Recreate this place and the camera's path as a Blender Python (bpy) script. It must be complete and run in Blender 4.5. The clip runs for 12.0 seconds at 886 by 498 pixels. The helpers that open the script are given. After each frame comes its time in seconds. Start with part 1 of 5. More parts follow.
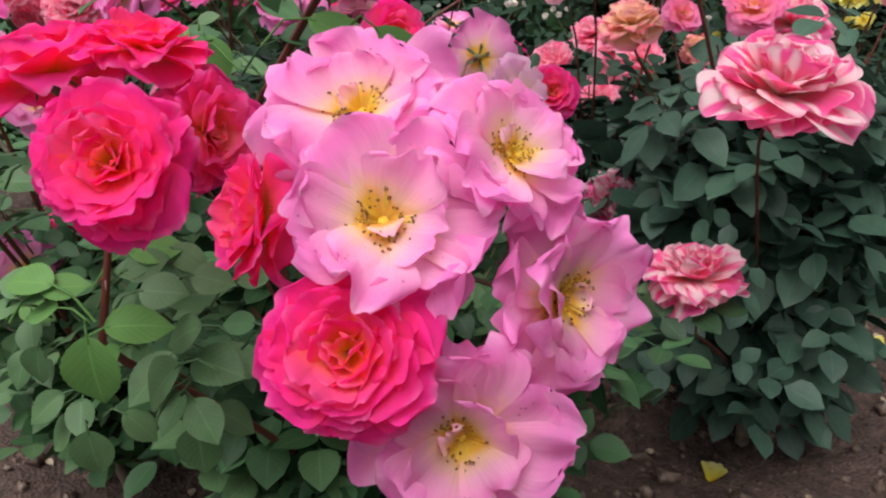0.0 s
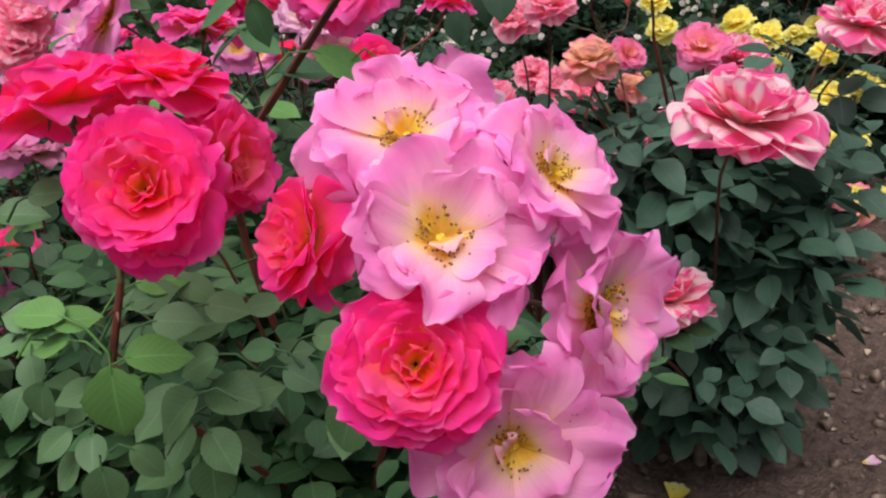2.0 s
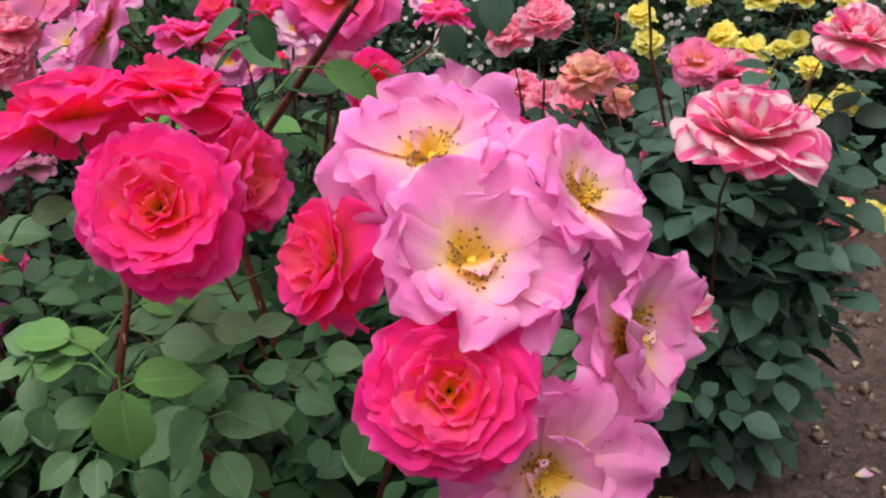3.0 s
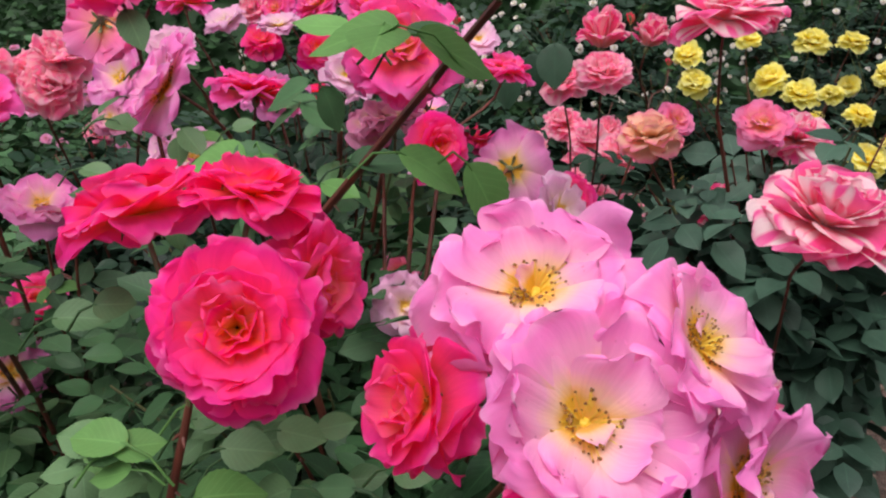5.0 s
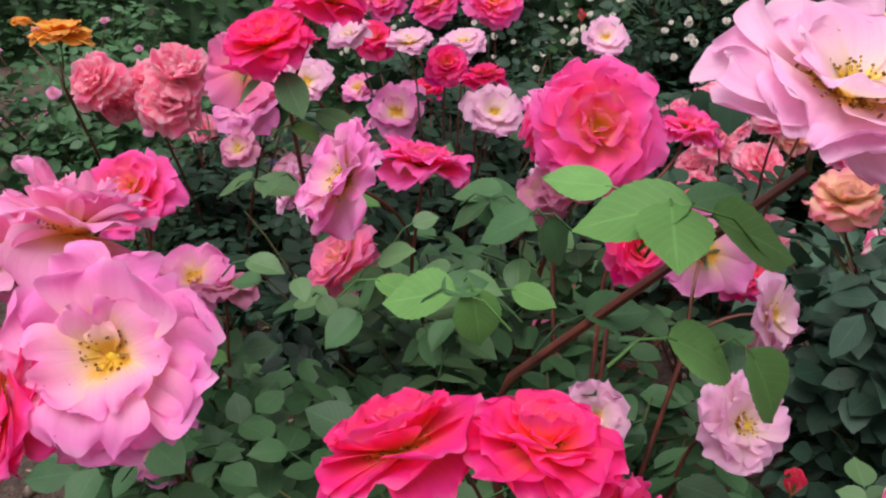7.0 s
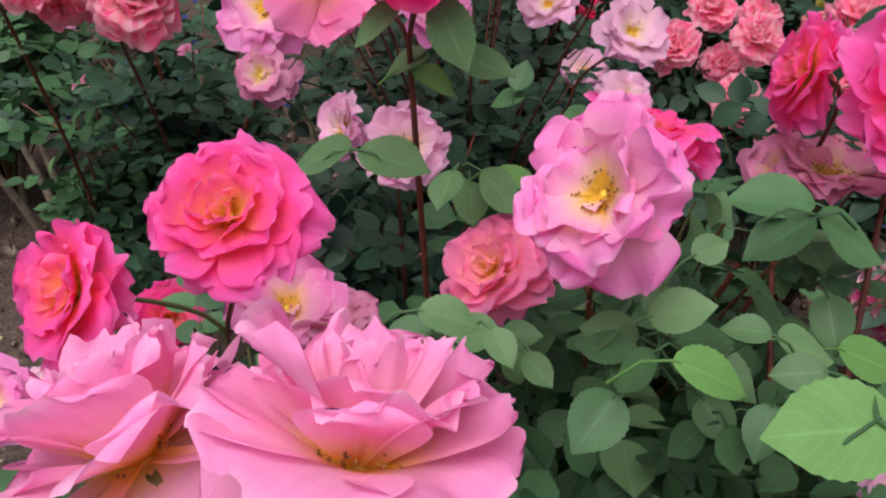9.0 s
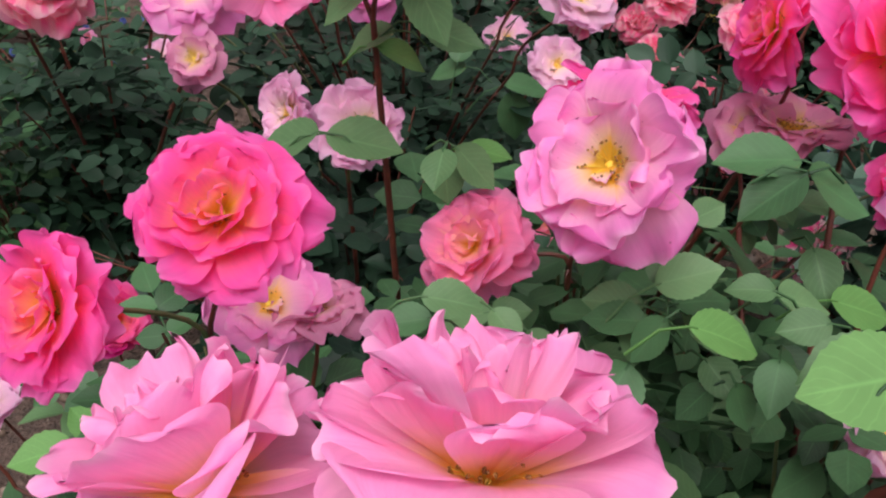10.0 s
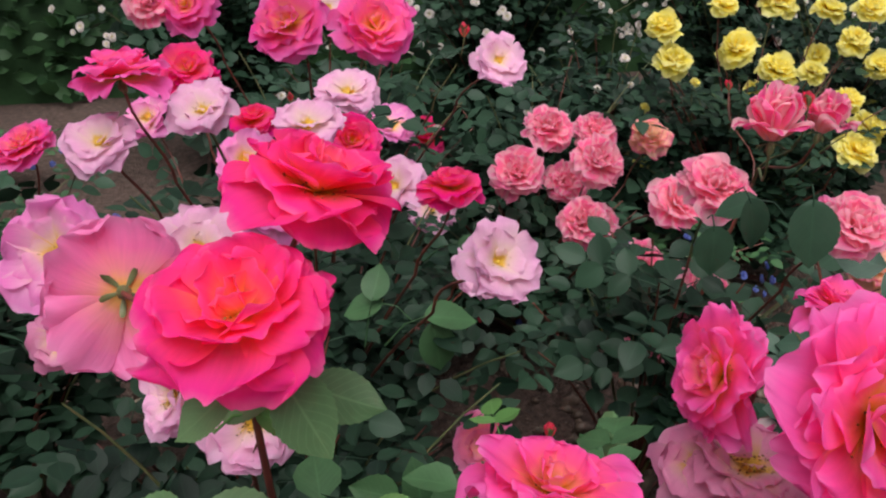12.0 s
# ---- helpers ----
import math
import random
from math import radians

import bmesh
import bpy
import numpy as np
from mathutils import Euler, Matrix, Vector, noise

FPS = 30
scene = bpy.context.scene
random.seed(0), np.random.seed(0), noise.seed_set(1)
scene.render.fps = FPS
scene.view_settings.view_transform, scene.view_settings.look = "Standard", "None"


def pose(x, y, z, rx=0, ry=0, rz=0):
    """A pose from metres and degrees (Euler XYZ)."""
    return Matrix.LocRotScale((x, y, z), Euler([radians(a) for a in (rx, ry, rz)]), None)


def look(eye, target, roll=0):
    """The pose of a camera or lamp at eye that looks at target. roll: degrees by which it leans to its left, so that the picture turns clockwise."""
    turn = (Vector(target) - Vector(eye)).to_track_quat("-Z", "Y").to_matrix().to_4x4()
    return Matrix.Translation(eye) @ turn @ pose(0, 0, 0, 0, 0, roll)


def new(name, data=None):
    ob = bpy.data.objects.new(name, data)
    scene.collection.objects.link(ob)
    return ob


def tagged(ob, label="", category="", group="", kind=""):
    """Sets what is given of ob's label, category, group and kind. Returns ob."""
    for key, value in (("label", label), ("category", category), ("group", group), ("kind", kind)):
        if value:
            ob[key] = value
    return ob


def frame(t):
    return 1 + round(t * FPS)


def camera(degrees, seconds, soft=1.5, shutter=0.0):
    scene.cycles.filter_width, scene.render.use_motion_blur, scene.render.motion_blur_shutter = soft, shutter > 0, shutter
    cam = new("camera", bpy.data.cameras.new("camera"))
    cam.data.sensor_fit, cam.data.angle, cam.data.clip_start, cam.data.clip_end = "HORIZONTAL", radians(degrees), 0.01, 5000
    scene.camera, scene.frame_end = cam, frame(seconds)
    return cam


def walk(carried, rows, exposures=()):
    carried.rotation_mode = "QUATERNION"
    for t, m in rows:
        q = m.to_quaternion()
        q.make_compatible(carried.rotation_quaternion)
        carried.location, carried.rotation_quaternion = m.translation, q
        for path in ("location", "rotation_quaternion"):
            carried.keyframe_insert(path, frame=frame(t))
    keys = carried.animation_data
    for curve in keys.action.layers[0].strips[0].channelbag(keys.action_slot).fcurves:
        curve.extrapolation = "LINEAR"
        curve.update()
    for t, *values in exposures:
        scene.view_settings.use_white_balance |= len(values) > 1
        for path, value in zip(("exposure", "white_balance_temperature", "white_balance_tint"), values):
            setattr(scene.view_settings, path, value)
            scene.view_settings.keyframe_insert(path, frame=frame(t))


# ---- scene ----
# ---- camera and walk ----
cam = camera(59.0, 12.0, soft=2.2)
PATH = [
    (0.0, -0.1178, 0.0924, 0.8617, 67.857, 3.126, 3.862),
    (0.5, -0.1297, 0.0904, 0.8622, 68.905, 2.440, 2.253),
    (1.0, -0.1441, 0.0780, 0.8582, 69.811, 2.655, 0.757),
    (1.5, -0.1593, 0.0762, 0.8644, 70.193, 2.539, -0.914),
    (2.0, -0.1794, 0.0720, 0.8597, 70.460, 2.501, -1.579),
    (2.5, -0.1908, 0.0671, 0.8600, 71.006, 2.680, -2.117),
    (3.0, -0.2036, 0.0833, 0.8635, 71.169, 2.058, -2.988),
    (3.2, -0.2165, 0.0816, 0.8616, 71.883, 2.417, -3.573),
    (4.8, -0.2372, 0.1311, 0.9070, 72.412, 0.819, -1.229),
    (5.0, -0.2402, 0.1356, 0.9125, 72.277, 0.360, -0.740),
    (5.5, -0.2480, 0.1547, 0.9446, 71.438, 0.170, 2.194),
    (6.0, -0.2900, 0.1734, 0.9897, 70.077, 1.019, 4.312),
    (6.5, -0.3395, 0.1984, 1.0256, 68.786, 1.590, 4.066),
    (7.0, -0.3784, 0.2645, 1.0446, 67.817, 0.801, 3.450),
    (7.2, -0.3822, 0.2945, 1.0301, 67.500, 0.819, 4.634),
    (8.8, -0.6192, 0.5641, 1.0417, 59.623, -1.688, -1.712),
    (9.0, -0.6469, 0.5678, 1.0396, 58.167, -1.614, -4.302),
    (9.5, -0.7002, 0.5687, 1.0190, 56.263, -1.706, -8.742),
    (10.0, -0.7012, 0.5933, 1.0345, 56.375, -1.614, -12.191),
    (10.5, -0.6928, 0.6617, 1.0642, 58.145, -1.517, -15.562),
    (11.0, -0.6716, 0.7119, 1.1049, 59.914, -2.097, -16.822),
    (11.5, -0.6637, 0.7599, 1.1357, 61.104, -3.178, -17.331),
    (12.0, -0.6301, 0.7727, 1.1560, 62.432, -1.758, -16.984),
]
walk(cam, [(t, pose(*p)) for t, *p in PATH], exposures=((0.0, 0.64), (3.0, 0.63), (5.0, 0.57), (9.0, 0.56), (10.0, 0.60), (11.0, 0.63), (11.5, 0.58), (12.0, 0.45)))

# ---- world, sun, exposure ----
world = bpy.data.worlds.new("overcast_sky")
scene.world = world
world.use_nodes = True
wn = world.node_tree
sky = wn.nodes.new("ShaderNodeTexSky")
sky.sky_type = "NISHITA"
sky.sun_disc = False
sky.sun_elevation, sky.sun_rotation = radians(62), radians(200)
sky.air_density, sky.dust_density, sky.ozone_density = 1.0, 4.0, 0.6
wn.nodes["Background"].inputs["Strength"].default_value = 0.080
cloud = wn.nodes.new("ShaderNodeHueSaturation")
cloud.inputs["Saturation"].default_value = 0.12
wn.links.new(sky.outputs["Color"], cloud.inputs["Color"])
wn.links.new(cloud.outputs["Color"], wn.nodes["Background"].inputs["Color"])
sun = new("sun", bpy.data.lights.new("sun", "SUN"))
sun.data.energy, sun.data.angle, sun.data.color = 2.55, radians(60), (1.0, 0.97, 0.95)
sun.matrix_world = look((-1.0, -1.9, 7.0), (0, 0, 0))


# ---- materials ----
def material(name):
    m = bpy.data.materials.new(name)
    m.use_nodes = True
    t = m.node_tree
    return m, t, t.nodes["Principled BSDF"]


def node(t, kind, **values):
    n = t.nodes.new(kind)
    for key, value in values.items():
        n.inputs[key.replace("_", " ")].default_value = value
    return n


def ramp(t, stops, source):
    n = t.nodes.new("ShaderNodeValToRGB")
    while len(n.color_ramp.elements) < len(stops):
        n.color_ramp.elements.new(0.5)
    for e, (at, colour) in zip(n.color_ramp.elements, stops):
        e.position, e.color = at, (*colour, 1)
    t.links.new(source, n.inputs["Fac"])
    return n.outputs["Color"]


def mix(t, fac, a, b, how="MIX"):
    n = t.nodes.new("ShaderNodeMix")
    n.data_type, n.blend_type = "RGBA", how
    for socket, value in ((n.inputs[0], fac), (n.inputs[6], a), (n.inputs[7], b)):
        if hasattr(value, "links"):
            t.links.new(value, socket)
        elif isinstance(value, tuple):
            socket.default_value = (*value, 1)
        else:
            socket.default_value = value
    return n.outputs[2]


def thin(t, p, colour, share, rough):
    """Petal or leaf tissue: part of the light passes through."""
    tr = t.nodes.new("ShaderNodeBsdfTranslucent")
    t.links.new(colour, tr.inputs["Color"])
    sh = t.nodes.new("ShaderNodeMixShader")
    sh.inputs[0].default_value = share
    t.links.new(p.outputs[0], sh.inputs[1])
    t.links.new(tr.outputs[0], sh.inputs[2])
    t.links.new(sh.outputs[0], t.nodes["Material Output"].inputs["Surface"])
    t.links.new(colour, p.inputs["Base Color"])
    p.inputs["Roughness"].default_value = rough


def bumped(t, p, height, strength, distance):
    b = node(t, "ShaderNodeBump", Strength=strength, Distance=distance)
    t.links.new(height, b.inputs["Height"])
    t.links.new(b.outputs[0], p.inputs["Normal"])


def petal_material(name, stops, stripe=None, specks=0.0, glow=0.5, fade=0.04):
    m, t, p = material(name)
    uv = t.nodes.new("ShaderNodeUVMap")
    uv.uv_map = "UVMap"
    sep = t.nodes.new("ShaderNodeSeparateXYZ")
    t.links.new(uv.outputs[0], sep.inputs[0])
    info = t.nodes.new("ShaderNodeObjectInfo")
    geo = t.nodes.new("ShaderNodeNewGeometry")
    # blotches shift the colour bands a little along the petal
    tc = t.nodes.new("ShaderNodeTexCoord")
    blot = node(t, "ShaderNodeTexNoise", Scale=70.0, Detail=3.0)
    t.links.new(tc.outputs["Object"], blot.inputs["Vector"])
    add = t.nodes.new("ShaderNodeMath")
    add.operation = "MULTIPLY_ADD"
    add.inputs[1].default_value = 0.22
    t.links.new(blot.outputs[0], add.inputs[0])
    sub = t.nodes.new("ShaderNodeMath")
    sub.operation, sub.inputs[1].default_value = "SUBTRACT", 0.11
    t.links.new(sep.outputs[1], sub.inputs[0])
    t.links.new(sub.outputs[0], add.inputs[2])
    colour = ramp(t, stops, add.outputs[0])
    # veins run from the base to the rim
    vm = t.nodes.new("ShaderNodeMapping")
    vm.inputs["Scale"].default_value = (26, 2.2, 1)
    t.links.new(uv.outputs[0], vm.inputs["Vector"])
    vein = node(t, "ShaderNodeTexNoise", Scale=1.0, Detail=4.0)
    t.links.new(vm.outputs[0], vein.inputs["Vector"])
    if stripe:
        sm = t.nodes.new("ShaderNodeMapping")
        sm.inputs["Scale"].default_value = (5, 0.8, 1)
        t.links.new(uv.outputs[0], sm.inputs["Vector"])
        off = t.nodes.new("ShaderNodeVectorMath")
        t.links.new(sm.outputs[0], off.inputs[0])
        t.links.new(geo.outputs["Random Per Island"], off.inputs[1])
        sn = node(t, "ShaderNodeTexNoise", Scale=1.0, Detail=2.5)
        t.links.new(off.outputs[0], sn.inputs["Vector"])
        fac = ramp(t, ((0.40, (0, 0, 0)), (0.52, (1, 1, 1))), sn.outputs[0])
        colour = mix(t, fac, colour, stripe)
    # a paler rim with its caught light painted in; some petals bleached more than others
    rm = t.nodes.new("ShaderNodeUVMap")
    rm.uv_map = "rim"
    rs = t.nodes.new("ShaderNodeSeparateXYZ")
    t.links.new(rm.outputs[0], rs.inputs[0])
    pale = tuple(min(0.98, 0.55 * c + 0.42) for c in stops[-1][1]) if fade > 0.2 else tuple(min(0.98, 0.86 * c + 0.12) for c in stops[-1][1])
    edge = ramp(t, ((0.88, (0, 0, 0)), (1.0, (0.55, 0.55, 0.55))), rs.outputs[1])
    colour = mix(t, edge, colour, pale)
    bleach = ramp(t, ((0.45, (0, 0, 0)), (1.0, (fade, fade, fade))), mix(t, 0.4, geo.outputs["Random Per Island"], info.outputs["Random"]))
    colour = mix(t, bleach, colour, pale)
    tint = ramp(t, ((0.3, (0.80, 0.74, 0.80)), (0.7, (1.0, 1.0, 1.0))), vein.outputs[0])
    colour = mix(t, 0.4, colour, tint, "MULTIPLY")
    if specks:
        # weather spots, sparse and uneven
        vor = node(t, "ShaderNodeTexVoronoi", Scale=230.0)
        t.links.new(tc.outputs["Object"], vor.inputs["Vector"])
        spot = ramp(t, ((0.10, (1, 1, 1)), (0.20, (0, 0, 0))), vor.outputs["Distance"])
        patch = ramp(t, ((0.58, (0, 0, 0)), (0.66, (specks, specks, specks))), blot.outputs[0])
        colour = mix(t, mix(t, 1.0, spot, patch, "MULTIPLY"), colour, (0.42, 0.10, 0.22))
    hsv = t.nodes.new("ShaderNodeHueSaturation")
    for source, socket, low, high in ((info.outputs["Random"], "Value", 0.93, 1.10), (geo.outputs["Random Per Island"], "Saturation", 0.92, 1.04)):
        r = t.nodes.new("ShaderNodeMapRange")
        r.inputs["To Min"].default_value, r.inputs["To Max"].default_value = low, high
        t.links.new(source, r.inputs["Value"])
        t.links.new(r.outputs[0], hsv.inputs[socket])
    t.links.new(colour, hsv.inputs["Color"])
    thin(t, p, hsv.outputs[0], glow, 0.66)
    p.inputs["Specular IOR Level"].default_value = 0.12
    crease = node(t, "ShaderNodeTexNoise", Scale=130.0, Detail=3.0, Distortion=0.6)
    t.links.new(tc.outputs["Object"], crease.inputs["Vector"])
    bumped(t, p, mix(t, 0.5, vein.outputs[0], crease.outputs[0]), 0.5, 0.0022)
    return m


def leaf_material(name, dark, light, share=0.18, gloss=0.22):
    m, t, p = material(name)
    uv = t.nodes.new("ShaderNodeUVMap")
    uv.uv_map = "UVMap"
    sep = t.nodes.new("ShaderNodeSeparateXYZ")
    t.links.new(uv.outputs[0], sep.inputs[0])
    info = t.nodes.new("ShaderNodeObjectInfo")
    geo = t.nodes.new("ShaderNodeNewGeometry")
    tc = t.nodes.new("ShaderNodeTexCoord")
    n = node(t, "ShaderNodeTexNoise", Scale=60.0, Detail=4.0)
    t.links.new(tc.outputs["Object"], n.inputs["Vector"])
    tone = mix(t, 0.5, info.outputs["Random"], geo.outputs["Random Per Island"])
    tone = mix(t, 0.3, tone, n.outputs[0])
    colour = ramp(t, ((0.2, dark), (0.62, light), (0.9, tuple(1.5 * c for c in light))), tone)
    # midrib and side veins
    w = t.nodes.new("ShaderNodeMath")
    w.operation, w.inputs[1].default_value = "SUBTRACT", 0.5
    t.links.new(sep.outputs[0], w.inputs[0])
    a = t.nodes.new("ShaderNodeMath")
    a.operation = "ABSOLUTE"
    t.links.new(w.outputs[0], a.inputs[0])
    slant = t.nodes.new("ShaderNodeMath")
    slant.operation, slant.inputs[1].default_value = "MULTIPLY_ADD", -0.7
    t.links.new(a.outputs[0], slant.inputs[0])
    t.links.new(sep.outputs[1], slant.inputs[2])
    wave = t.nodes.new("ShaderNodeMath")
    wave.operation, wave.inputs[1].default_value = "MULTIPLY", 52.0
    t.links.new(slant.outputs[0], wave.inputs[0])
    sine = t.nodes.new("ShaderNodeMath")
    sine.operation = "SINE"
    t.links.new(wave.outputs[0], sine.inputs[0])
    side = ramp(t, ((0.80, (0, 0, 0)), (1.0, (0.4, 0.4, 0.4))), sine.outputs[0])
    rib = ramp(t, ((0.0, (1, 1, 1)), (0.035, (0, 0, 0))), a.outputs[0])
    veins = mix(t, 1.0, side, rib, "LIGHTEN")
    fac = t.nodes.new("ShaderNodeMath")
    fac.operation, fac.inputs[1].default_value = "MULTIPLY", 0.26
    t.links.new(veins, fac.inputs[0])
    colour = mix(t, fac.outputs[0], colour, tuple(min(1, 2.0 * c) for c in light))
    thin(t, p, colour, share, 0.52)
    p.inputs["Specular IOR Level"].default_value = gloss
    bumped(t, p, veins, -0.5, 0.001)
    return m


PETAL = {
    "pink": petal_material("pink_petal", ((0.15, (0.95, 0.58, 0.05)), (0.26, (0.96, 0.66, 0.48)), (0.44, (0.95, 0.50, 0.70)), (0.75, (0.94, 0.30, 0.67)), (1.0, (0.93, 0.24, 0.65))), specks=0.8, fade=0.22),
    "hot": petal_material("hot_pink_petal", ((0.10, (0.95, 0.42, 0.04)), (0.30, (0.97, 0.22, 0.20)), (0.55, (0.98, 0.085, 0.31)), (0.85, (0.97, 0.05, 0.37)), (1.0, (0.97, 0.09, 0.44))), glow=0.58),
    "red": petal_material("crimson_petal", ((0.08, (0.95, 0.38, 0.02)), (0.28, (0.97, 0.15, 0.08)), (0.48, (0.97, 0.048, 0.25)), (0.88, (0.97, 0.026, 0.36)), (1.0, (0.97, 0.12, 0.47))), glow=0.58),
    "coral": petal_material("coral_petal", ((0.08, (0.96, 0.46, 0.06)), (0.28, (0.97, 0.18, 0.17)), (0.50, (0.98, 0.065, 0.25)), (0.88, (0.98, 0.028, 0.34)), (1.0, (0.98, 0.10, 0.40))), glow=0.58),
    "pale": petal_material("pale_pink_petal", ((0.12, (0.92, 0.62, 0.08)), (0.22, (0.95, 0.74, 0.66)), (0.5, (0.94, 0.62, 0.76)), (0.8, (0.92, 0.50, 0.75)), (1.0, (0.90, 0.46, 0.74))), specks=0.6, fade=0.32),
    "mauve": petal_material("faded_mauve_petal", ((0.14, (0.78, 0.54, 0.14)), (0.34, (0.80, 0.50, 0.48)), (0.6, (0.78, 0.34, 0.52)), (1.0, (0.70, 0.24, 0.44)))),
    "rose": petal_material("rose_pink_petal", ((0.10, (0.95, 0.58, 0.10)), (0.30, (0.96, 0.46, 0.42)), (0.6, (0.95, 0.28, 0.50)), (1.0, (0.94, 0.27, 0.56))), glow=0.58),
    "pinkback": petal_material("pink_petal_reverse", ((0.08, (0.92, 0.54, 0.16)), (0.26, (0.94, 0.36, 0.42)), (0.6, (0.93, 0.25, 0.54)), (1.0, (0.93, 0.28, 0.58)))),
    "stripe": petal_material("striped_petal", ((0.1, (0.96, 0.46, 0.30)), (0.35, (0.96, 0.20, 0.34)), (0.75, (0.96, 0.10, 0.37)), (1.0, (0.96, 0.20, 0.46))), (0.98, 0.74, 0.78), glow=0.56),
    "peach": petal_material("peach_petal", ((0.1, (0.97, 0.66, 0.30)), (0.4, (0.98, 0.72, 0.46)), (0.75, (0.98, 0.54, 0.43)), (1.0, (0.96, 0.20, 0.38)))),
    "salmon": petal_material("salmon_petal", ((0.1, (0.98, 0.50, 0.40)), (0.4, (0.98, 0.32, 0.45)), (0.75, (0.98, 0.19, 0.43)), (1.0, (0.98, 0.50, 0.66))), (0.97, 0.52, 0.62), glow=0.62),
    "yellow": petal_material("yellow_petal", ((0.1, (0.96, 0.76, 0.03)), (0.5, (0.97, 0.88, 0.16)), (1.0, (0.98, 0.94, 0.42))), glow=0.6),
    "orange": petal_material("orange_petal", ((0.1, (0.98, 0.50, 0.04)), (0.6, (0.99, 0.54, 0.10)), (1.0, (0.99, 0.46, 0.10))), glow=0.6),
    "white": petal_material("white_petal", ((0.1, (0.80, 0.74, 0.40)), (0.5, (0.84, 0.80, 0.74)), (1.0, (0.84, 0.76, 0.76)))),
    "lilac": petal_material("lilac_pink_petal", ((0.1, (0.82, 0.50, 0.40)), (0.5, (0.82, 0.34, 0.56)), (1.0, (0.82, 0.38, 0.62)))),
    "bud": petal_material("bud_petal", ((0.1, (0.86, 0.20, 0.10)), (0.6, (0.90, 0.07, 0.10)), (1.0, (0.88, 0.05, 0.12)))),
}
PETAL["fan"] = petal_material("fanned_pink_petal", ((0.12, (0.96, 0.56, 0.08)), (0.26, (0.96, 0.58, 0.42)), (0.44, (0.95, 0.47, 0.66)), (0.75, (0.94, 0.34, 0.64)), (1.0, (0.94, 0.32, 0.66))), fade=0.25)
PETAL["candy"] = petal_material("candy_pink_petal", ((0.10, (0.96, 0.52, 0.04)), (0.26, (0.97, 0.36, 0.24)), (0.48, (0.97, 0.14, 0.36)), (0.75, (0.97, 0.105, 0.47)), (1.0, (0.96, 0.18, 0.57))), glow=0.58)
PETAL["urn"] = petal_material("rose_and_cream_petal", ((0.1, (0.96, 0.50, 0.36)), (0.4, (0.97, 0.16, 0.34)), (0.8, (0.97, 0.07, 0.33)), (1.0, (0.97, 0.26, 0.48))), (0.97, 0.55, 0.62), glow=0.56)
PETAL["blue"] = petal_material("blue_petal", ((0.1, (0.30, 0.34, 0.60)), (0.6, (0.14, 0.20, 0.58)), (1.0, (0.20, 0.26, 0.62))))
LEAF = leaf_material("rose_leaf", (0.012, 0.038, 0.015), (0.052, 0.124, 0.050), 0.18, 0.30)
# dark green foliage, taken near black: deep shade inside the bushes is in the colour
LEAF_DARK_SHADED = leaf_material("dark_shaded_rose_leaf", (0.004, 0.014, 0.009), (0.019, 0.046, 0.026), 0.06, 0.22)
LEAF_BLUE = leaf_material("blue_green_rose_leaf", (0.011, 0.031, 0.023), (0.050, 0.104, 0.070), 0.12, 0.34)
LEAF_YOUNG = leaf_material("young_rose_leaf", (0.075, 0.18, 0.045), (0.135, 0.29, 0.085), 0.32)
LEAF_FRESH = leaf_material("fresh_rose_leaf", (0.035, 0.088, 0.032), (0.102, 0.190, 0.082), 0.24, 0.30)
HEDGE_LEAF = leaf_material("hedge_leaf", (0.012, 0.035, 0.015), (0.035, 0.085, 0.030), 0.15)


def bark(name, a, b, scale):
    m, t, p = material(name)
    tc = t.nodes.new("ShaderNodeTexCoord")
    n = node(t, "ShaderNodeTexNoise", Scale=scale, Detail=5.0)
    t.links.new(tc.outputs["Object"], n.inputs["Vector"])
    t.links.new(ramp(t, ((0.3, a), (0.7, b)), n.outputs[0]), p.inputs["Base Color"])
    p.inputs["Roughness"].default_value = 0.5
    bumped(t, p, n.outputs[0], 0.3, 0.001)
    return m


CANE = bark("red_brown_cane", (0.055, 0.014, 0.012), (0.15, 0.036, 0.022), 45.0)
CANE_GREEN = bark("green_cane", (0.05, 0.085, 0.03), (0.12, 0.10, 0.04), 45.0)
WOOD = bark("old_rose_wood", (0.06, 0.045, 0.035), (0.20, 0.16, 0.12), 60.0)
SEPAL = bark("sepal_green", (0.06, 0.085, 0.03), (0.15, 0.15, 0.06), 90.0)
FILAMENT = bark("stamen_filament", (0.78, 0.50, 0.03), (0.86, 0.62, 0.10), 300.0)
ANTHER = bark("brown_anther", (0.10, 0.035, 0.01), (0.34, 0.15, 0.02), 400.0)


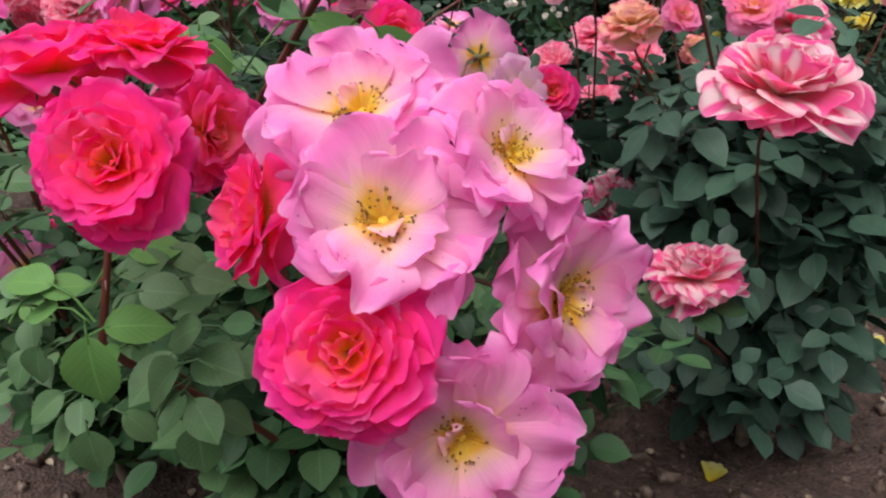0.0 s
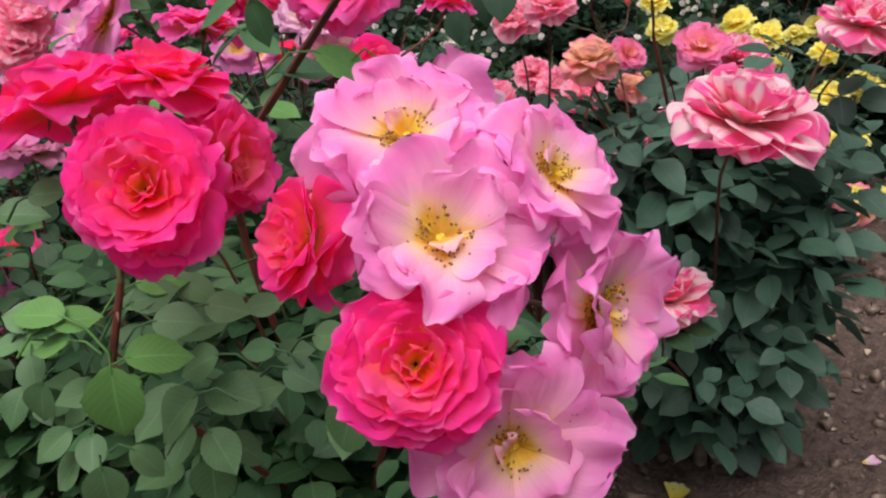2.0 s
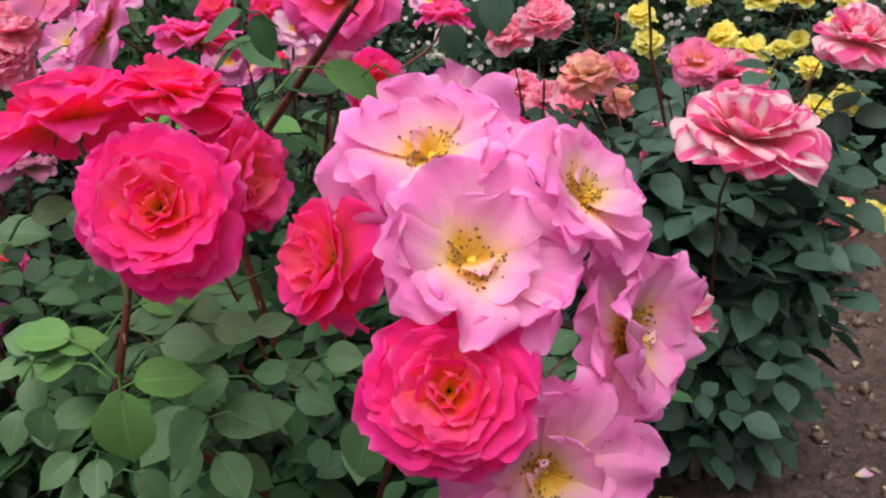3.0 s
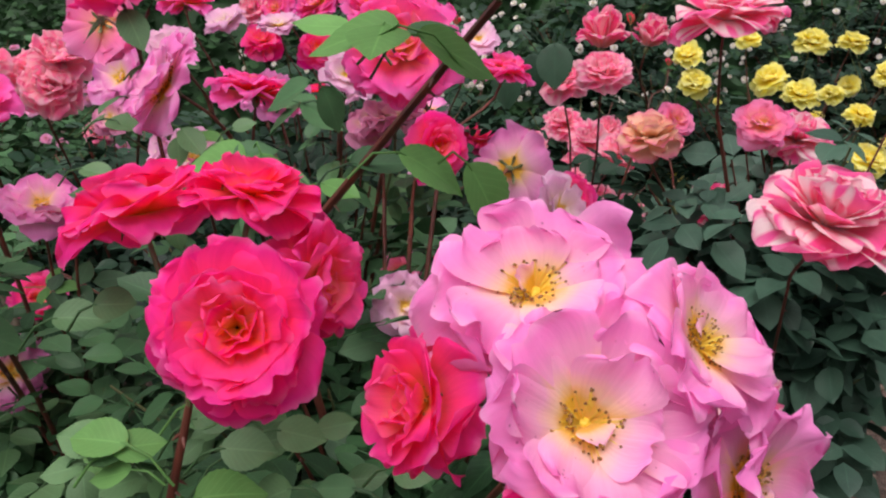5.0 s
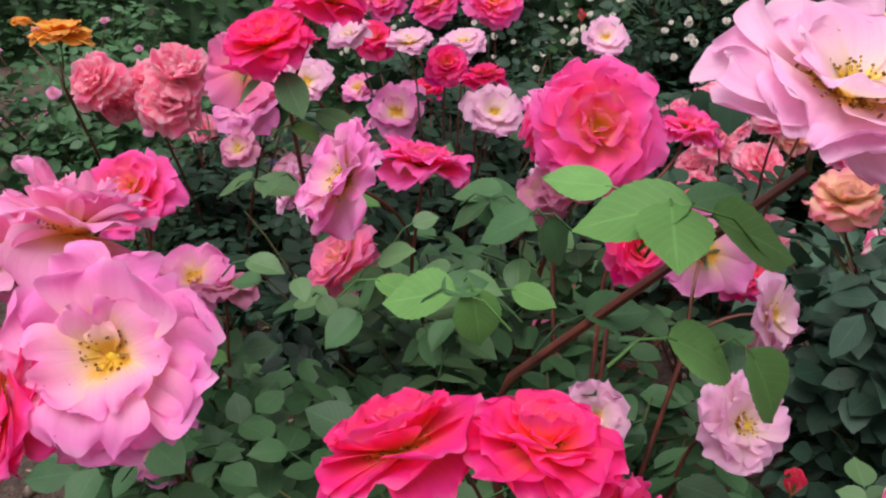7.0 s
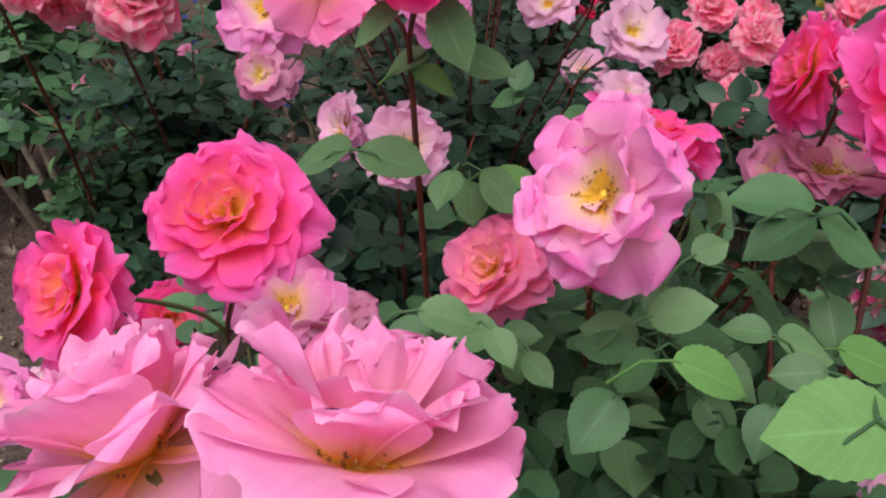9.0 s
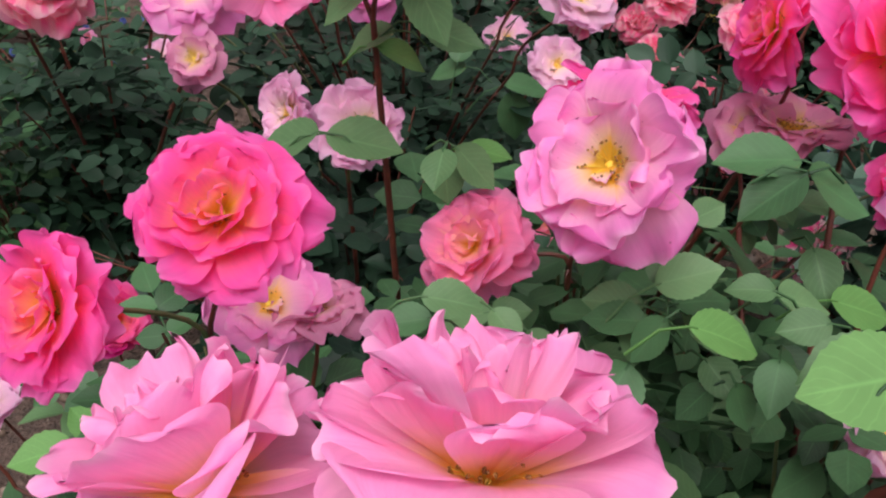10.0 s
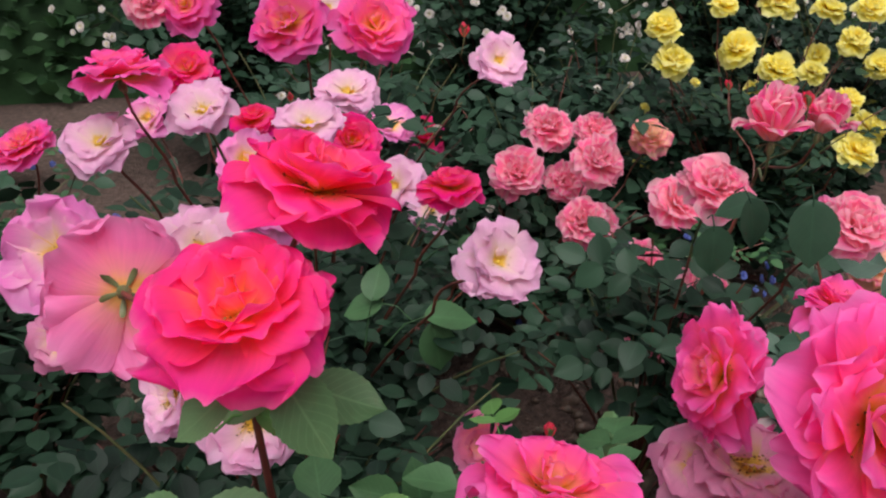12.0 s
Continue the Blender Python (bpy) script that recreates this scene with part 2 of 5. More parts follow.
def soil_material():
    m, t, p = material("garden_soil")
    tc = t.nodes.new("ShaderNodeTexCoord")
    big = node(t, "ShaderNodeTexNoise", Scale=1.1, Detail=6.0)
    fine = node(t, "ShaderNodeTexNoise", Scale=42.0, Detail=8.0, Roughness=0.7)
    grit = node(t, "ShaderNodeTexVoronoi", Scale=130.0)
    for n in (big, fine, grit):
        t.links.new(tc.outputs["Object"], n.inputs["Vector"])
    colour = ramp(t, ((0.3, (0.030, 0.018, 0.014)), (0.52, (0.098, 0.060, 0.048)), (0.75, (0.21, 0.14, 0.115))), fine.outputs[0])
    colour = mix(t, 0.55, colour, ramp(t, ((0.35, (0.5, 0.45, 0.45)), (0.65, (1, 1, 1))), big.outputs[0]), "MULTIPLY")
    t.links.new(colour, p.inputs["Base Color"])
    p.inputs["Roughness"].default_value = 0.95
    h = mix(t, 0.4, fine.outputs[0], grit.outputs["Distance"])
    bumped(t, p, h, 1.0, 0.02)
    return m


SOIL = soil_material()
CLOD = bark("soil_clod", (0.05, 0.032, 0.025), (0.18, 0.12, 0.09), 80.0)
LITTER = bark("dry_litter", (0.20, 0.14, 0.09), (0.42, 0.33, 0.24), 60.0)


# ---- mesh helpers ----
rng = np.random.default_rng(7)


class Sheet:
    """Gathers vertices, faces, texture coordinates and material slots for one mesh."""

    def __init__(self):
        self.v, self.f, self.uv, self.slot, self.count, self.rim = [], [], [], [], 0, []

    def grid(self, pts, uv, slot=0, rim=None):
        rows, cols = pts.shape[:2]
        b = self.count
        self.v.append(pts.reshape(-1, 3))
        flat = uv.reshape(-1, 2)
        i = np.arange((rows - 1) * (cols - 1))
        a = (i // (cols - 1)) * cols + i % (cols - 1)
        q = np.stack([a, a + 1, a + cols + 1, a + cols], 1)
        self.f.append(q + b)
        self.uv.append(flat[q.reshape(-1)])
        if rim is not None:
            self.rim.append(rim.reshape(-1, 2)[q.reshape(-1)])
        self.slot.append(np.full(len(q), slot))
        self.count += rows * cols

    def tube(self, pts, radii, sides=6, slot=0):
        pts, radii = np.asarray(pts, float), np.asarray(radii, float)
        d = np.gradient(pts, axis=0)
        d /= np.linalg.norm(d, axis=1)[:, None] + 1e-9
        ref = np.where(np.abs(d[:, 2:3]) > 0.9, [[1.0, 0, 0]], [[0, 0, 1.0]])
        x = np.cross(d, ref)
        x /= np.linalg.norm(x, axis=1)[:, None] + 1e-9
        y = np.cross(d, x)
        a = np.linspace(0, 2 * np.pi, sides + 1)
        ring = pts[:, None] + radii[:, None, None] * (np.cos(a)[None, :, None] * x[:, None] + np.sin(a)[None, :, None] * y[:, None])
        uv = np.stack(np.meshgrid(np.linspace(0, 1, sides + 1), np.linspace(0, 1, len(pts))), -1)
        self.grid(ring, uv, slot)

    def mesh(self, name, *mats):
        me = bpy.data.meshes.new(name)
        v, q = np.concatenate(self.v), np.concatenate(self.f)
        me.vertices.add(len(v))
        me.vertices.foreach_set("co", v.astype(np.float32).ravel())
        me.loops.add(q.size)
        me.loops.foreach_set("vertex_index", q.astype(np.int32).ravel())
        me.polygons.add(len(q))
        me.polygons.foreach_set("loop_start", np.arange(0, q.size, 4, dtype=np.int32))
        me.polygons.foreach_set("use_smooth", np.ones(len(q), bool))
        layer = me.uv_layers.new(name="UVMap")
        layer.data.foreach_set("uv", np.concatenate(self.uv).astype(np.float32).ravel())
        if self.rim and len(self.rim) == len(self.uv):
            second = me.uv_layers.new(name="rim")
            second.data.foreach_set("uv", np.concatenate(self.rim).astype(np.float32).ravel())
        for m in mats:
            me.materials.append(m)
        me.polygons.foreach_set("material_index", np.concatenate(self.slot).astype(np.int32))
        me.update(calc_edges=True)
        me.validate()
        return me


def part(name, me, parent, m=None, label="", kind=""):
    ob = new(name, me)
    ob.parent = parent
    if m is not None:
        ob.matrix_basis = m
    return tagged(ob, label=label, kind=kind)


def facing(n, spin=0.0):
    """A turn that lays z along n."""
    return Vector(n).to_track_quat("Z", "Y").to_matrix().to_4x4() @ pose(0, 0, 0, 0, 0, spin)


# ---- petals and blooms ----
def petal(sheet, azimuth, length, width, rise, curl, cup, ruffle, lift, nu, nv, share=1.0):
    """One petal: rise is its angle to the flower's plane at the base, curl how far it bends back to the rim."""
    v, u = np.linspace(0, 1, nv) ** 0.8, np.linspace(-1, 1, nu)
    ang = rise + curl * v ** 1.6
    step = np.diff(v) * length
    r = np.concatenate([[0], np.cumsum(np.cos(ang[:-1]) * step)]) + 0.05 * length
    h = np.concatenate([[0], np.cumsum(np.sin(ang[:-1]) * step)])
    half = 1.04 * width * (0.24 + 0.76 * np.sin(np.clip(v * 1.22, 0, 1.22) / 1.22 * np.pi * 0.62) ** 1.1)
    half = half * np.sqrt(1 - 0.62 * (np.clip(v - 0.5, 0, 1) / 0.5) ** 4)
    ph = rng.uniform(0, 6.28, 7)
    # a scalloped, unevenly torn rim, shorter towards the sides, with a slight notch
    rim = 1 - 0.17 * np.abs(u) ** 2.4 + ruffle * (0.8 * np.sin(2.6 * u + ph[0]) + 0.55 * np.sin(6.3 * u + ph[1]) + 0.34 * np.sin(12 * u + ph[4]) + 0.16 * np.sin(23 * u + ph[6]))
    rim = rim - 0.09 * np.exp(-((u - rng.uniform(-0.3, 0.3)) / 0.18) ** 2) * rng.uniform(0.2, 1.8)
    V, U = np.meshgrid(v, u, indexing="ij")
    eff = V * (1 + (rim[None, :] - 1) * V)
    R, H = np.interp(eff, v, r), np.interp(eff, v, h)
    A = np.interp(eff, v, ang)
    wave = ruffle * length * (V ** 2.5 * (1.0 * np.sin(3.6 * U + ph[2]) + 0.7 * np.sin(7.6 * U + ph[3] + 2 * V)) + 0.55 * np.sin(2.2 * U + 3.0 * V + ph[5]) * V)
    fold = rng.uniform(-0.10, 0.07) * length * np.clip(V - 0.72, 0, 1) / 0.28 * (0.6 + 0.4 * np.sin(2.4 * U + ph[6]))
    off = cup * half[:, None] * U ** 2 + wave + fold
    X, Z = R - np.sin(A) * off, H + np.cos(A) * off + lift
    Y = U * half[:, None] + 0.12 * length * rng.uniform(-1, 1) * V ** 2
    Z = Z - 0.10 * length * V ** 6 * rng.uniform(0.0, 1.2)
    c, s = math.cos(azimuth), math.sin(azimuth)
    pts = np.stack([c * X - s * Y, s * X + c * Y, Z], -1)
    sheet.grid(pts, np.stack([0.5 + 0.5 * U, V * share], -1), 0, np.stack([np.abs(U), eff], -1))


# rows of petals: number, angle, length, width, bend back
ROWS = {
    "open": ((6, 4, 1.0, 0.60, -8), (6, 18, 0.95, 0.58, 2), (4, 30, 0.72, 0.40, 4), (1, 62, 0.34, 0.15, -30)),
    "semi": ((8, 0, 1.0, 0.54, -16), (8, 16, 0.95, 0.54, -4), (6, 32, 0.80, 0.46, 8), (5, 48, 0.58, 0.36, 20), (3, 64, 0.40, 0.22, 26)),
    "double": ((7, -4, 1.0, 0.56, -16), (8, 12, 0.95, 0.52, -6), (8, 26, 0.85, 0.48, 6), (7, 38, 0.71, 0.42, 14), (6, 50, 0.54, 0.36, 20), (4, 62, 0.38, 0.24, 26)),
    "loose": ((6, -8, 1.0, 0.62, -24), (6, 12, 0.96, 0.60, -8), (6, 32, 0.84, 0.52, 10), (5, 52, 0.68, 0.42, 22), (3, 66, 0.50, 0.26, 30)),
    "fan": ((5, -14, 0.95, 0.60, -34), (6, 24, 1.05, 0.62, -10), (6, 46, 1.0, 0.54, -6), (5, 62, 0.92, 0.34, -14), (4, 74, 0.85, 0.20, -10)),
    "tea": ((6, -2, 1.0, 0.64, -34), (6, 20, 1.0, 0.62, -22), (6, 38, 0.95, 0.56, -8), (5, 56, 0.84, 0.50, 4), (5, 70, 0.68, 0.38, 12), (3, 80, 0.54, 0.24, 14)),
    "urn": ((4, 60, 0.85, 0.62, -100), (5, 76, 1.05, 0.60, -34), (5, 82, 1.12, 0.54, -8), (4, 86, 1.12, 0.42, 2), (3, 88, 1.05, 0.26, 4)),
    "bud": ((5, 84, 1.5, 0.60, 14), (3, 88, 1.6, 0.34, 8)),
}
FORM = {"pink": "open", "pale": "open", "mauve": "open", "hot": "semi", "pinkback": "semi", "red": "double", "coral": "loose", "fan": "fan", "rose": "semi",
        "candy": "semi", "urn": "urn", "stripe": "tea", "peach": "tea", "salmon": "tea", "yellow": "tea", "orange": "double", "white": "semi", "lilac": "semi", "blue": "semi", "bud": "bud"}


def bloom_rows(kind, radius, nu, nv, split):
    """The outer petals one by one and the heart in one sheet, or all in one sheet."""
    singles, heart = [], Sheet()
    rows = ROWS[FORM[kind]]
    lean = rng.uniform(-7, 7)
    loose = 0.5 if FORM[kind] == "double" else 0.8 if FORM[kind] == "loose" else 1.0
    for k, (n, rise, length, width, bend) in enumerate(rows):
        start = rng.uniform(0, 6.28)
        for i in range(n):
            sheet = Sheet() if split and (k < 2 or (k == 2 and len(rows) > 3)) else heart
            L = radius * length * rng.uniform(0.80, 1.10)
            petal(sheet, start + 6.283 * i / n + rng.uniform(-0.22, 0.22), L, radius * width * rng.uniform(0.82, 1.12),
                  radians(rise + lean * 0.3 + loose * rng.uniform(-14, 14)), radians(bend + loose * rng.uniform(-22, 22)), rng.uniform(0.10, 0.34),
                  (rng.uniform(0.05, 0.12) if FORM[kind] == "open" else (0.4 + 0.6 * loose) * rng.uniform(0.04, 0.095)) if FORM[kind] != "bud" else 0.01, 0.018 * radius * k + rng.uniform(0, 0.012) * radius, nu, nv, length ** 0.75)
            if sheet is not heart:
                singles.append(sheet)
    return singles, heart


def stamens_mesh(radius, count):
    s = Sheet()
    s.tube([(0, 0, -0.02 * radius), (0, 0, 0.05 * radius), (0, 0, 0.08 * radius)], [0.07 * radius, 0.06 * radius, 0.0003 * radius], 8)
    for i in range(count):
        a, out = rng.uniform(0, 6.28), radius * rng.uniform(0.08, 0.40) ** 0.8 * 0.92
        up = radius * rng.uniform(0.06, 0.26) * (1.1 - out / radius)
        tip = np.array([math.cos(a) * out, math.sin(a) * out, up])
        s.tube([tip * (0.3, 0.3, 0.2), tip * (0.7, 0.7, 0.8), tip], [0.0045 * radius] * 3, 3)
        d = rng.normal(size=3) * 0.010 * radius
        s.tube([tip - d, tip - 0.5 * d, tip + 0.5 * d, tip + d], [0.002 * radius, 0.014 * radius, 0.014 * radius, 0.002 * radius], 4, 1)
    return s.mesh("stamen_tuft", FILAMENT, ANTHER)


def calyx_mesh(radius, bud=False):
    s = Sheet()
    s.tube([(0, 0, -0.30 * radius), (0, 0, -0.24 * radius), (0, 0, -0.12 * radius), (0, 0, -0.01 * radius)], [0.035 * radius, 0.075 * radius, 0.095 * radius, 0.06 * radius], 8)
    for i in range(5):
        if bud:
            petal(s, 1.257 * i, 1.45 * radius, 0.40 * radius, radians(72), radians(20), 0.4, 0.01, -0.05 * radius, 5, 6)
            continue
        petal(s, 1.257 * i + rng.uniform(-0.2, 0.2), 0.36 * radius, 0.042 * radius, radians(rng.uniform(-25, 5)), radians(-50), 0.5, 0.01, -0.05 * radius, 3, 5)
    return s.mesh("calyx", SEPAL)


SHARED = {}
BLOOM_AT = []


def bloom(bush, kind, x, y, z, radius, normal, split=False, detail=1):
    """A rose bloom under its bush; near ones have each outer petal apart."""
    m = Matrix.Translation(Vector((x, y, z)) - bush.location) @ facing(normal, rng.uniform(0, 360)) @ Matrix.Diagonal((1, 1, rng.uniform(0.9, 1.1), 1))
    split = split and kind != "bud"
    BLOOM_AT.append((x + 0.15 * radius * normal[0], y + 0.15 * radius * normal[1], z + 0.15 * radius * normal[2], radius))
    full = radius * 1.02
    nu, nv = ((21, 11) if split else (7, 6)) if detail else (5, 4)
    if split:
        singles, heart = bloom_rows(kind, full, nu, nv, True)
        ob = part("bloom", heart.mesh("bloom", PETAL[kind]), bush, m, BLOOM_WORDS[kind])
        for s in singles:
            part("petal", s.mesh("petal", PETAL[kind]), ob)
        if FORM[kind] in ("open", "semi", "fan", "loose"):
            part("stamen_tuft", stamens_mesh(full, 190 if FORM[kind] == "open" else 60), ob, None, "golden stamens with brown tips")
        part("calyx", calyx_mesh(full), ob, None, "green calyx")
    else:
        key = (kind, rng.integers(0, 4 if detail else 2), detail)
        if key not in SHARED:
            SHARED[key] = (bloom_rows(kind, 1.0, nu, nv, False)[1].mesh("bloom", PETAL[kind]), stamens_mesh(1.0, 26), calyx_mesh(1.0, kind == "bud"))
        me, st, ca = SHARED[key]
        ob = part("bloom", me, bush, m @ Matrix.Scale(full, 4), BLOOM_WORDS[kind])
        if detail:
            if FORM[kind] in ("open", "semi"):
                part("stamen_tuft", st, ob, None, "golden stamens with brown tips")
            part("calyx", ca, ob, None, "green calyx")
    return ob


BLOOM_WORDS = {"pink": "open pink bloom with a yellow heart", "hot": "hot pink ruffled bloom", "red": "crimson double bloom", "coral": "coral red double bloom",
               "pale": "pale pink open bloom", "fan": "pink bloom seen from its side with fanned petals", "mauve": "faded mauve bloom with browned edges", "rose": "rose pink double bloom", "candy": "bright pink open bloom with golden heart", "urn": "tall rose and cream bloom with rolled petals", "pinkback": "pink bloom seen on its reverse",
               "stripe": "pink and cream striped bloom", "peach": "peach bloom with pink rim", "salmon": "salmon pink rosette bloom", "yellow": "lemon yellow bloom",
               "orange": "apricot orange bloom", "white": "small white bloom", "lilac": "small lilac pink bloom", "blue": "tiny blue flower", "bud": "closed red rosebud"}


# ---- leaves ----
def leaflet(sheet, base, along, up, length, width, na, nl, teeth, fold, slot=0):
    """An ovate leaflet with a toothed rim, folded along its midrib."""
    v, u = np.linspace(0, 1, nl), np.linspace(-1, 1, na)
    half = width * np.clip(np.sin(np.pi * v ** 0.82) ** 0.72, 0, 1)
    half = half * (1 - 0.42 * np.clip((v - 0.74) / 0.26, 0, 1))
    if teeth:
        half = half * (1 + 0.028 * np.where(np.arange(nl) % 2, 1, -1))
    half[0], half[-1] = 0.04 * width, 0.02 * width
    V, U = np.meshgrid(v, u, indexing="ij")
    side = np.cross(up, along)
    droop = rng.uniform(-0.1, 0.28)
    wav = rng.uniform(0, 6.28)
    h = fold * half[:, None] * np.abs(U) - droop * length * V ** 2 + 0.03 * length * np.sin(5 * V + wav) * np.abs(U)
    pts = base + along * (length * V)[..., None] + side * (half[:, None] * U)[..., None] + up * h[..., None]
    sheet.grid(pts, np.stack([0.5 + 0.5 * U, V], -1), slot)


def compound_leaf(sheet, base, along, up, size, fine=True, count=5):
    """A rose leaf: two or three pairs of leaflets and one at the tip."""
    along = along / np.linalg.norm(along)
    up = up - along * (up @ along)
    up /= np.linalg.norm(up)
    side = np.cross(up, along)
    na, nl, teeth = (5, 14, True) if fine else (3, 5, False)
    sag = rng.uniform(0.05, 0.25)
    at = lambda s: base + along * s * size * 2.1 - up * sag * size * s * s
    if fine:
        sheet.tube([at(0), at(0.4), at(0.8), at(1.0)], [0.022 * size, 0.018 * size, 0.014 * size, 0.01 * size], 4)
    turn = lambda: up + side * rng.uniform(-0.35, 0.35) + along * rng.uniform(-0.3, 0.3)

    def one(p, d, k):
        n = turn()
        d = d / np.linalg.norm(d)
        n = n - d * (n @ d)
        leaflet(sheet, p, d, n / np.linalg.norm(n), k * size, k * size * rng.uniform(0.33, 0.40), na, nl, teeth, rng.uniform(0.08, 0.35))

    one(at(1.0), along + up * rng.uniform(-0.3, 0.1), rng.uniform(0.98, 1.12))
    for i in range(count // 2):
        s = 0.78 - 0.38 * i
        for sg in (-1, 1):
            one(at(s), along * rng.uniform(0.35, 0.6) + sg * side + up * rng.uniform(-0.15, 0.2), rng.uniform(0.78, 0.98) - 0.12 * i)


def leaf_variants(mat, n=9):
    made = []
    for i in range(n):
        s = Sheet()
        compound_leaf(s, np.zeros(3), np.array([1.0, 0, 0]), np.array([0, 0, 1.0]), 1.0, True, 5 if i % 3 else 3)
        made.append(s.mesh("leaf", mat))
    return made


VARIANTS = {"plain": leaf_variants(LEAF), "dark": leaf_variants(LEAF_DARK_SHADED), "blue": leaf_variants(LEAF_BLUE), "young": leaf_variants(LEAF_YOUNG, 4), "fresh": leaf_variants(LEAF_FRESH, 5)}
MATS = {"plain": LEAF, "dark": LEAF_DARK_SHADED, "blue": LEAF_BLUE, "young": LEAF_YOUNG, "fresh": LEAF_FRESH}


def leaf_turn(p, along, up, size):
    a = Vector(along).normalized()
    u = (Vector(up) - a * Vector(up).dot(a)).normalized()
    s = u.cross(a)
    return Matrix(((a.x * size, s.x * size, u.x * size, p[0]), (a.y * size, s.y * size, u.y * size, p[1]), (a.z * size, s.z * size, u.z * size, p[2]), (0, 0, 0, 1)))


# ---- bushes ----
def bend(a, b, lead_a, lead_b, n=9):
    t = np.linspace(0, 1, n)[:, None]
    a, b = np.asarray(a, float), np.asarray(b, float)
    c, d = a + lead_a, b - lead_b
    return (1 - t) ** 3 * a + 3 * (1 - t) ** 2 * t * c + 3 * (1 - t) * t * t * d + t ** 3 * b


def cane(bush, pts, r0, r1, green=False, thorns=0):
    s = Sheet()
    s.tube(pts, np.linspace(r0, r1, len(pts)), 7)
    for i in range(thorns):
        k = rng.integers(1, len(pts) - 1)
        w = rng.uniform(0, 1)
        p = pts[k] * (1 - w) + pts[k + 1] * w
        a = rng.uniform(0, 6.28)
        d = np.array([math.cos(a), math.sin(a), -0.25])
        s.tube([p, p + d * r1 * 1.4, p + d * r1 * 3.2 - (0, 0, r1)], [r1 * 0.9, r1 * 0.5, 0.0002], 4)
    return part("cane", s.mesh("cane", CANE_GREEN if green else CANE), bush)


class Bush:
    """A rose bush: canes from the root to the flower clusters, leafy shoots through its body, blooms on top."""

    def __init__(self, label, x, y, body, radii, shoots, leaf, dress="plain", apart=0, group="roses in the bed", fine=True, skirt=0.10):
        self.root = tagged(new("rose_bush"), label=label, category="rose bush", group=group)
        self.root.empty_display_size = 0.05
        self.root.location = (x, y, 0)
        self.base, self.leaf, self.dress, self.left, self.fine = np.array([x, y, 0.0]), leaf, dress, apart, fine
        self.rest, self.clusters, self.skirt = Sheet(), {}, skirt
        self.ref = self.base
        wood = Sheet()
        for i in range(4):
            a = rng.uniform(0, 6.28)
            top = np.array([0.05 * math.cos(a), 0.05 * math.sin(a), 0.16])
            wood.tube(bend((0.02 * math.cos(a), 0.02 * math.sin(a), -0.02), top, (0, 0, 0.06), (0, 0, 0.05), 6), np.linspace(0.013, 0.008, 6), 7)
        part("crown", wood.mesh("crown", WOOD), self.root, None, "woody grey-brown rootstock")
        body, radii = np.array(body), np.array(radii)
        for i in range(shoots):
            d = rng.normal(size=3)
            d /= np.linalg.norm(d)
            d[2] = abs(d[2]) if rng.uniform() < (0.6 if skirt < 0.2 else 0.95) else d[2]
            tip = body + radii * d * rng.uniform(0.15, 1.12)
            tip[2] = max(tip[2], skirt)
            self.shoot(tip)

    def put_leaf(self, p, along, size, dress=None):
        up = np.array([0, 0, 1.0]) + rng.normal(size=3) * 0.42 + np.array([-0.05, -0.25, 0])
        d = dress or ("young" if self.left > 0 and self.dress == "plain" and p[2] > 0.5 and rng.uniform() < 0.07 else self.dress)
        if d == "plain" and self.left > 0 and rng.uniform() < 0.48:
            d = "fresh"
        local = p - self.base
        if self.left > 0 or d == "young":
            self.left -= 1
            me = VARIANTS[d][rng.integers(0, len(VARIANTS[d]))]
            part("leaf", me, self.root, leaf_turn(local, along, up, size), "pale green young leaf" if d == "young" else "")
        else:
            compound_leaf(self.rest, local, np.asarray(along, float), up, size, False, 5)

    def leaf_at(self, p, along, up, size, dress):
        """One broad leaflet on a short stalk."""
        p, along, up = np.array(p) - self.base, np.array(along), np.array(up)
        s = Sheet()
        leaflet(s, p, along, up, size, size * rng.uniform(0.32, 0.40), 7, 22, True, rng.uniform(0.10, 0.25))
        s.tube([p + along * 0.1 * size, p, p - along * 0.35 * size - (0, 0, 0.15 * size), p - along * 0.7 * size - (0, 0, 0.6 * size)], [0.0008, 0.0009, 0.0010, 0.0012], 5)
        part("leaf", s.mesh("leaf", MATS[dress]), self.root, None, "pale green young leaf" if dress == "young" else "")

    def shoot(self, tip):
        flat = np.array([tip[0] - self.base[0], tip[1] - self.base[1], 0])
        pts = bend(np.zeros(3), tip - self.base, (0.15 * flat[0], 0.15 * flat[1], 0.45 * tip[2]), flat * 0.35 + (0, 0, 0.15 * tip[2]), 8)
        cane(self.root, pts, 0.0035, 0.0013, rng.uniform() < 0.5, 3 if self.fine else 0)
        self.dress_cane(pts, 0.30, 0.036)

    def dress_cane(self, pts, start, gap, last=1.0, scale=1.0):
        seg = np.linalg.norm(np.diff(pts, axis=0), axis=1)
        run = np.concatenate([[0], np.cumsum(seg)])
        s, a = run[-1] * start, rng.uniform(0, 6.28)
        while s < run[-1] * last:
            p = np.array([np.interp(s, run, pts[:, k]) for k in range(3)])
            if p[2] < self.skirt * 0.9:
                s += gap
                continue
            along = np.array([math.cos(a), math.sin(a), rng.uniform(-0.8, 0.1) if self.dress == "blue" else rng.uniform(-0.15, 0.45)])
            self.put_leaf(p + self.base, along, self.leaf * scale * rng.uniform(0.78, 1.15))
            s += gap * rng.uniform(0.7, 1.3)
            a += 2.4

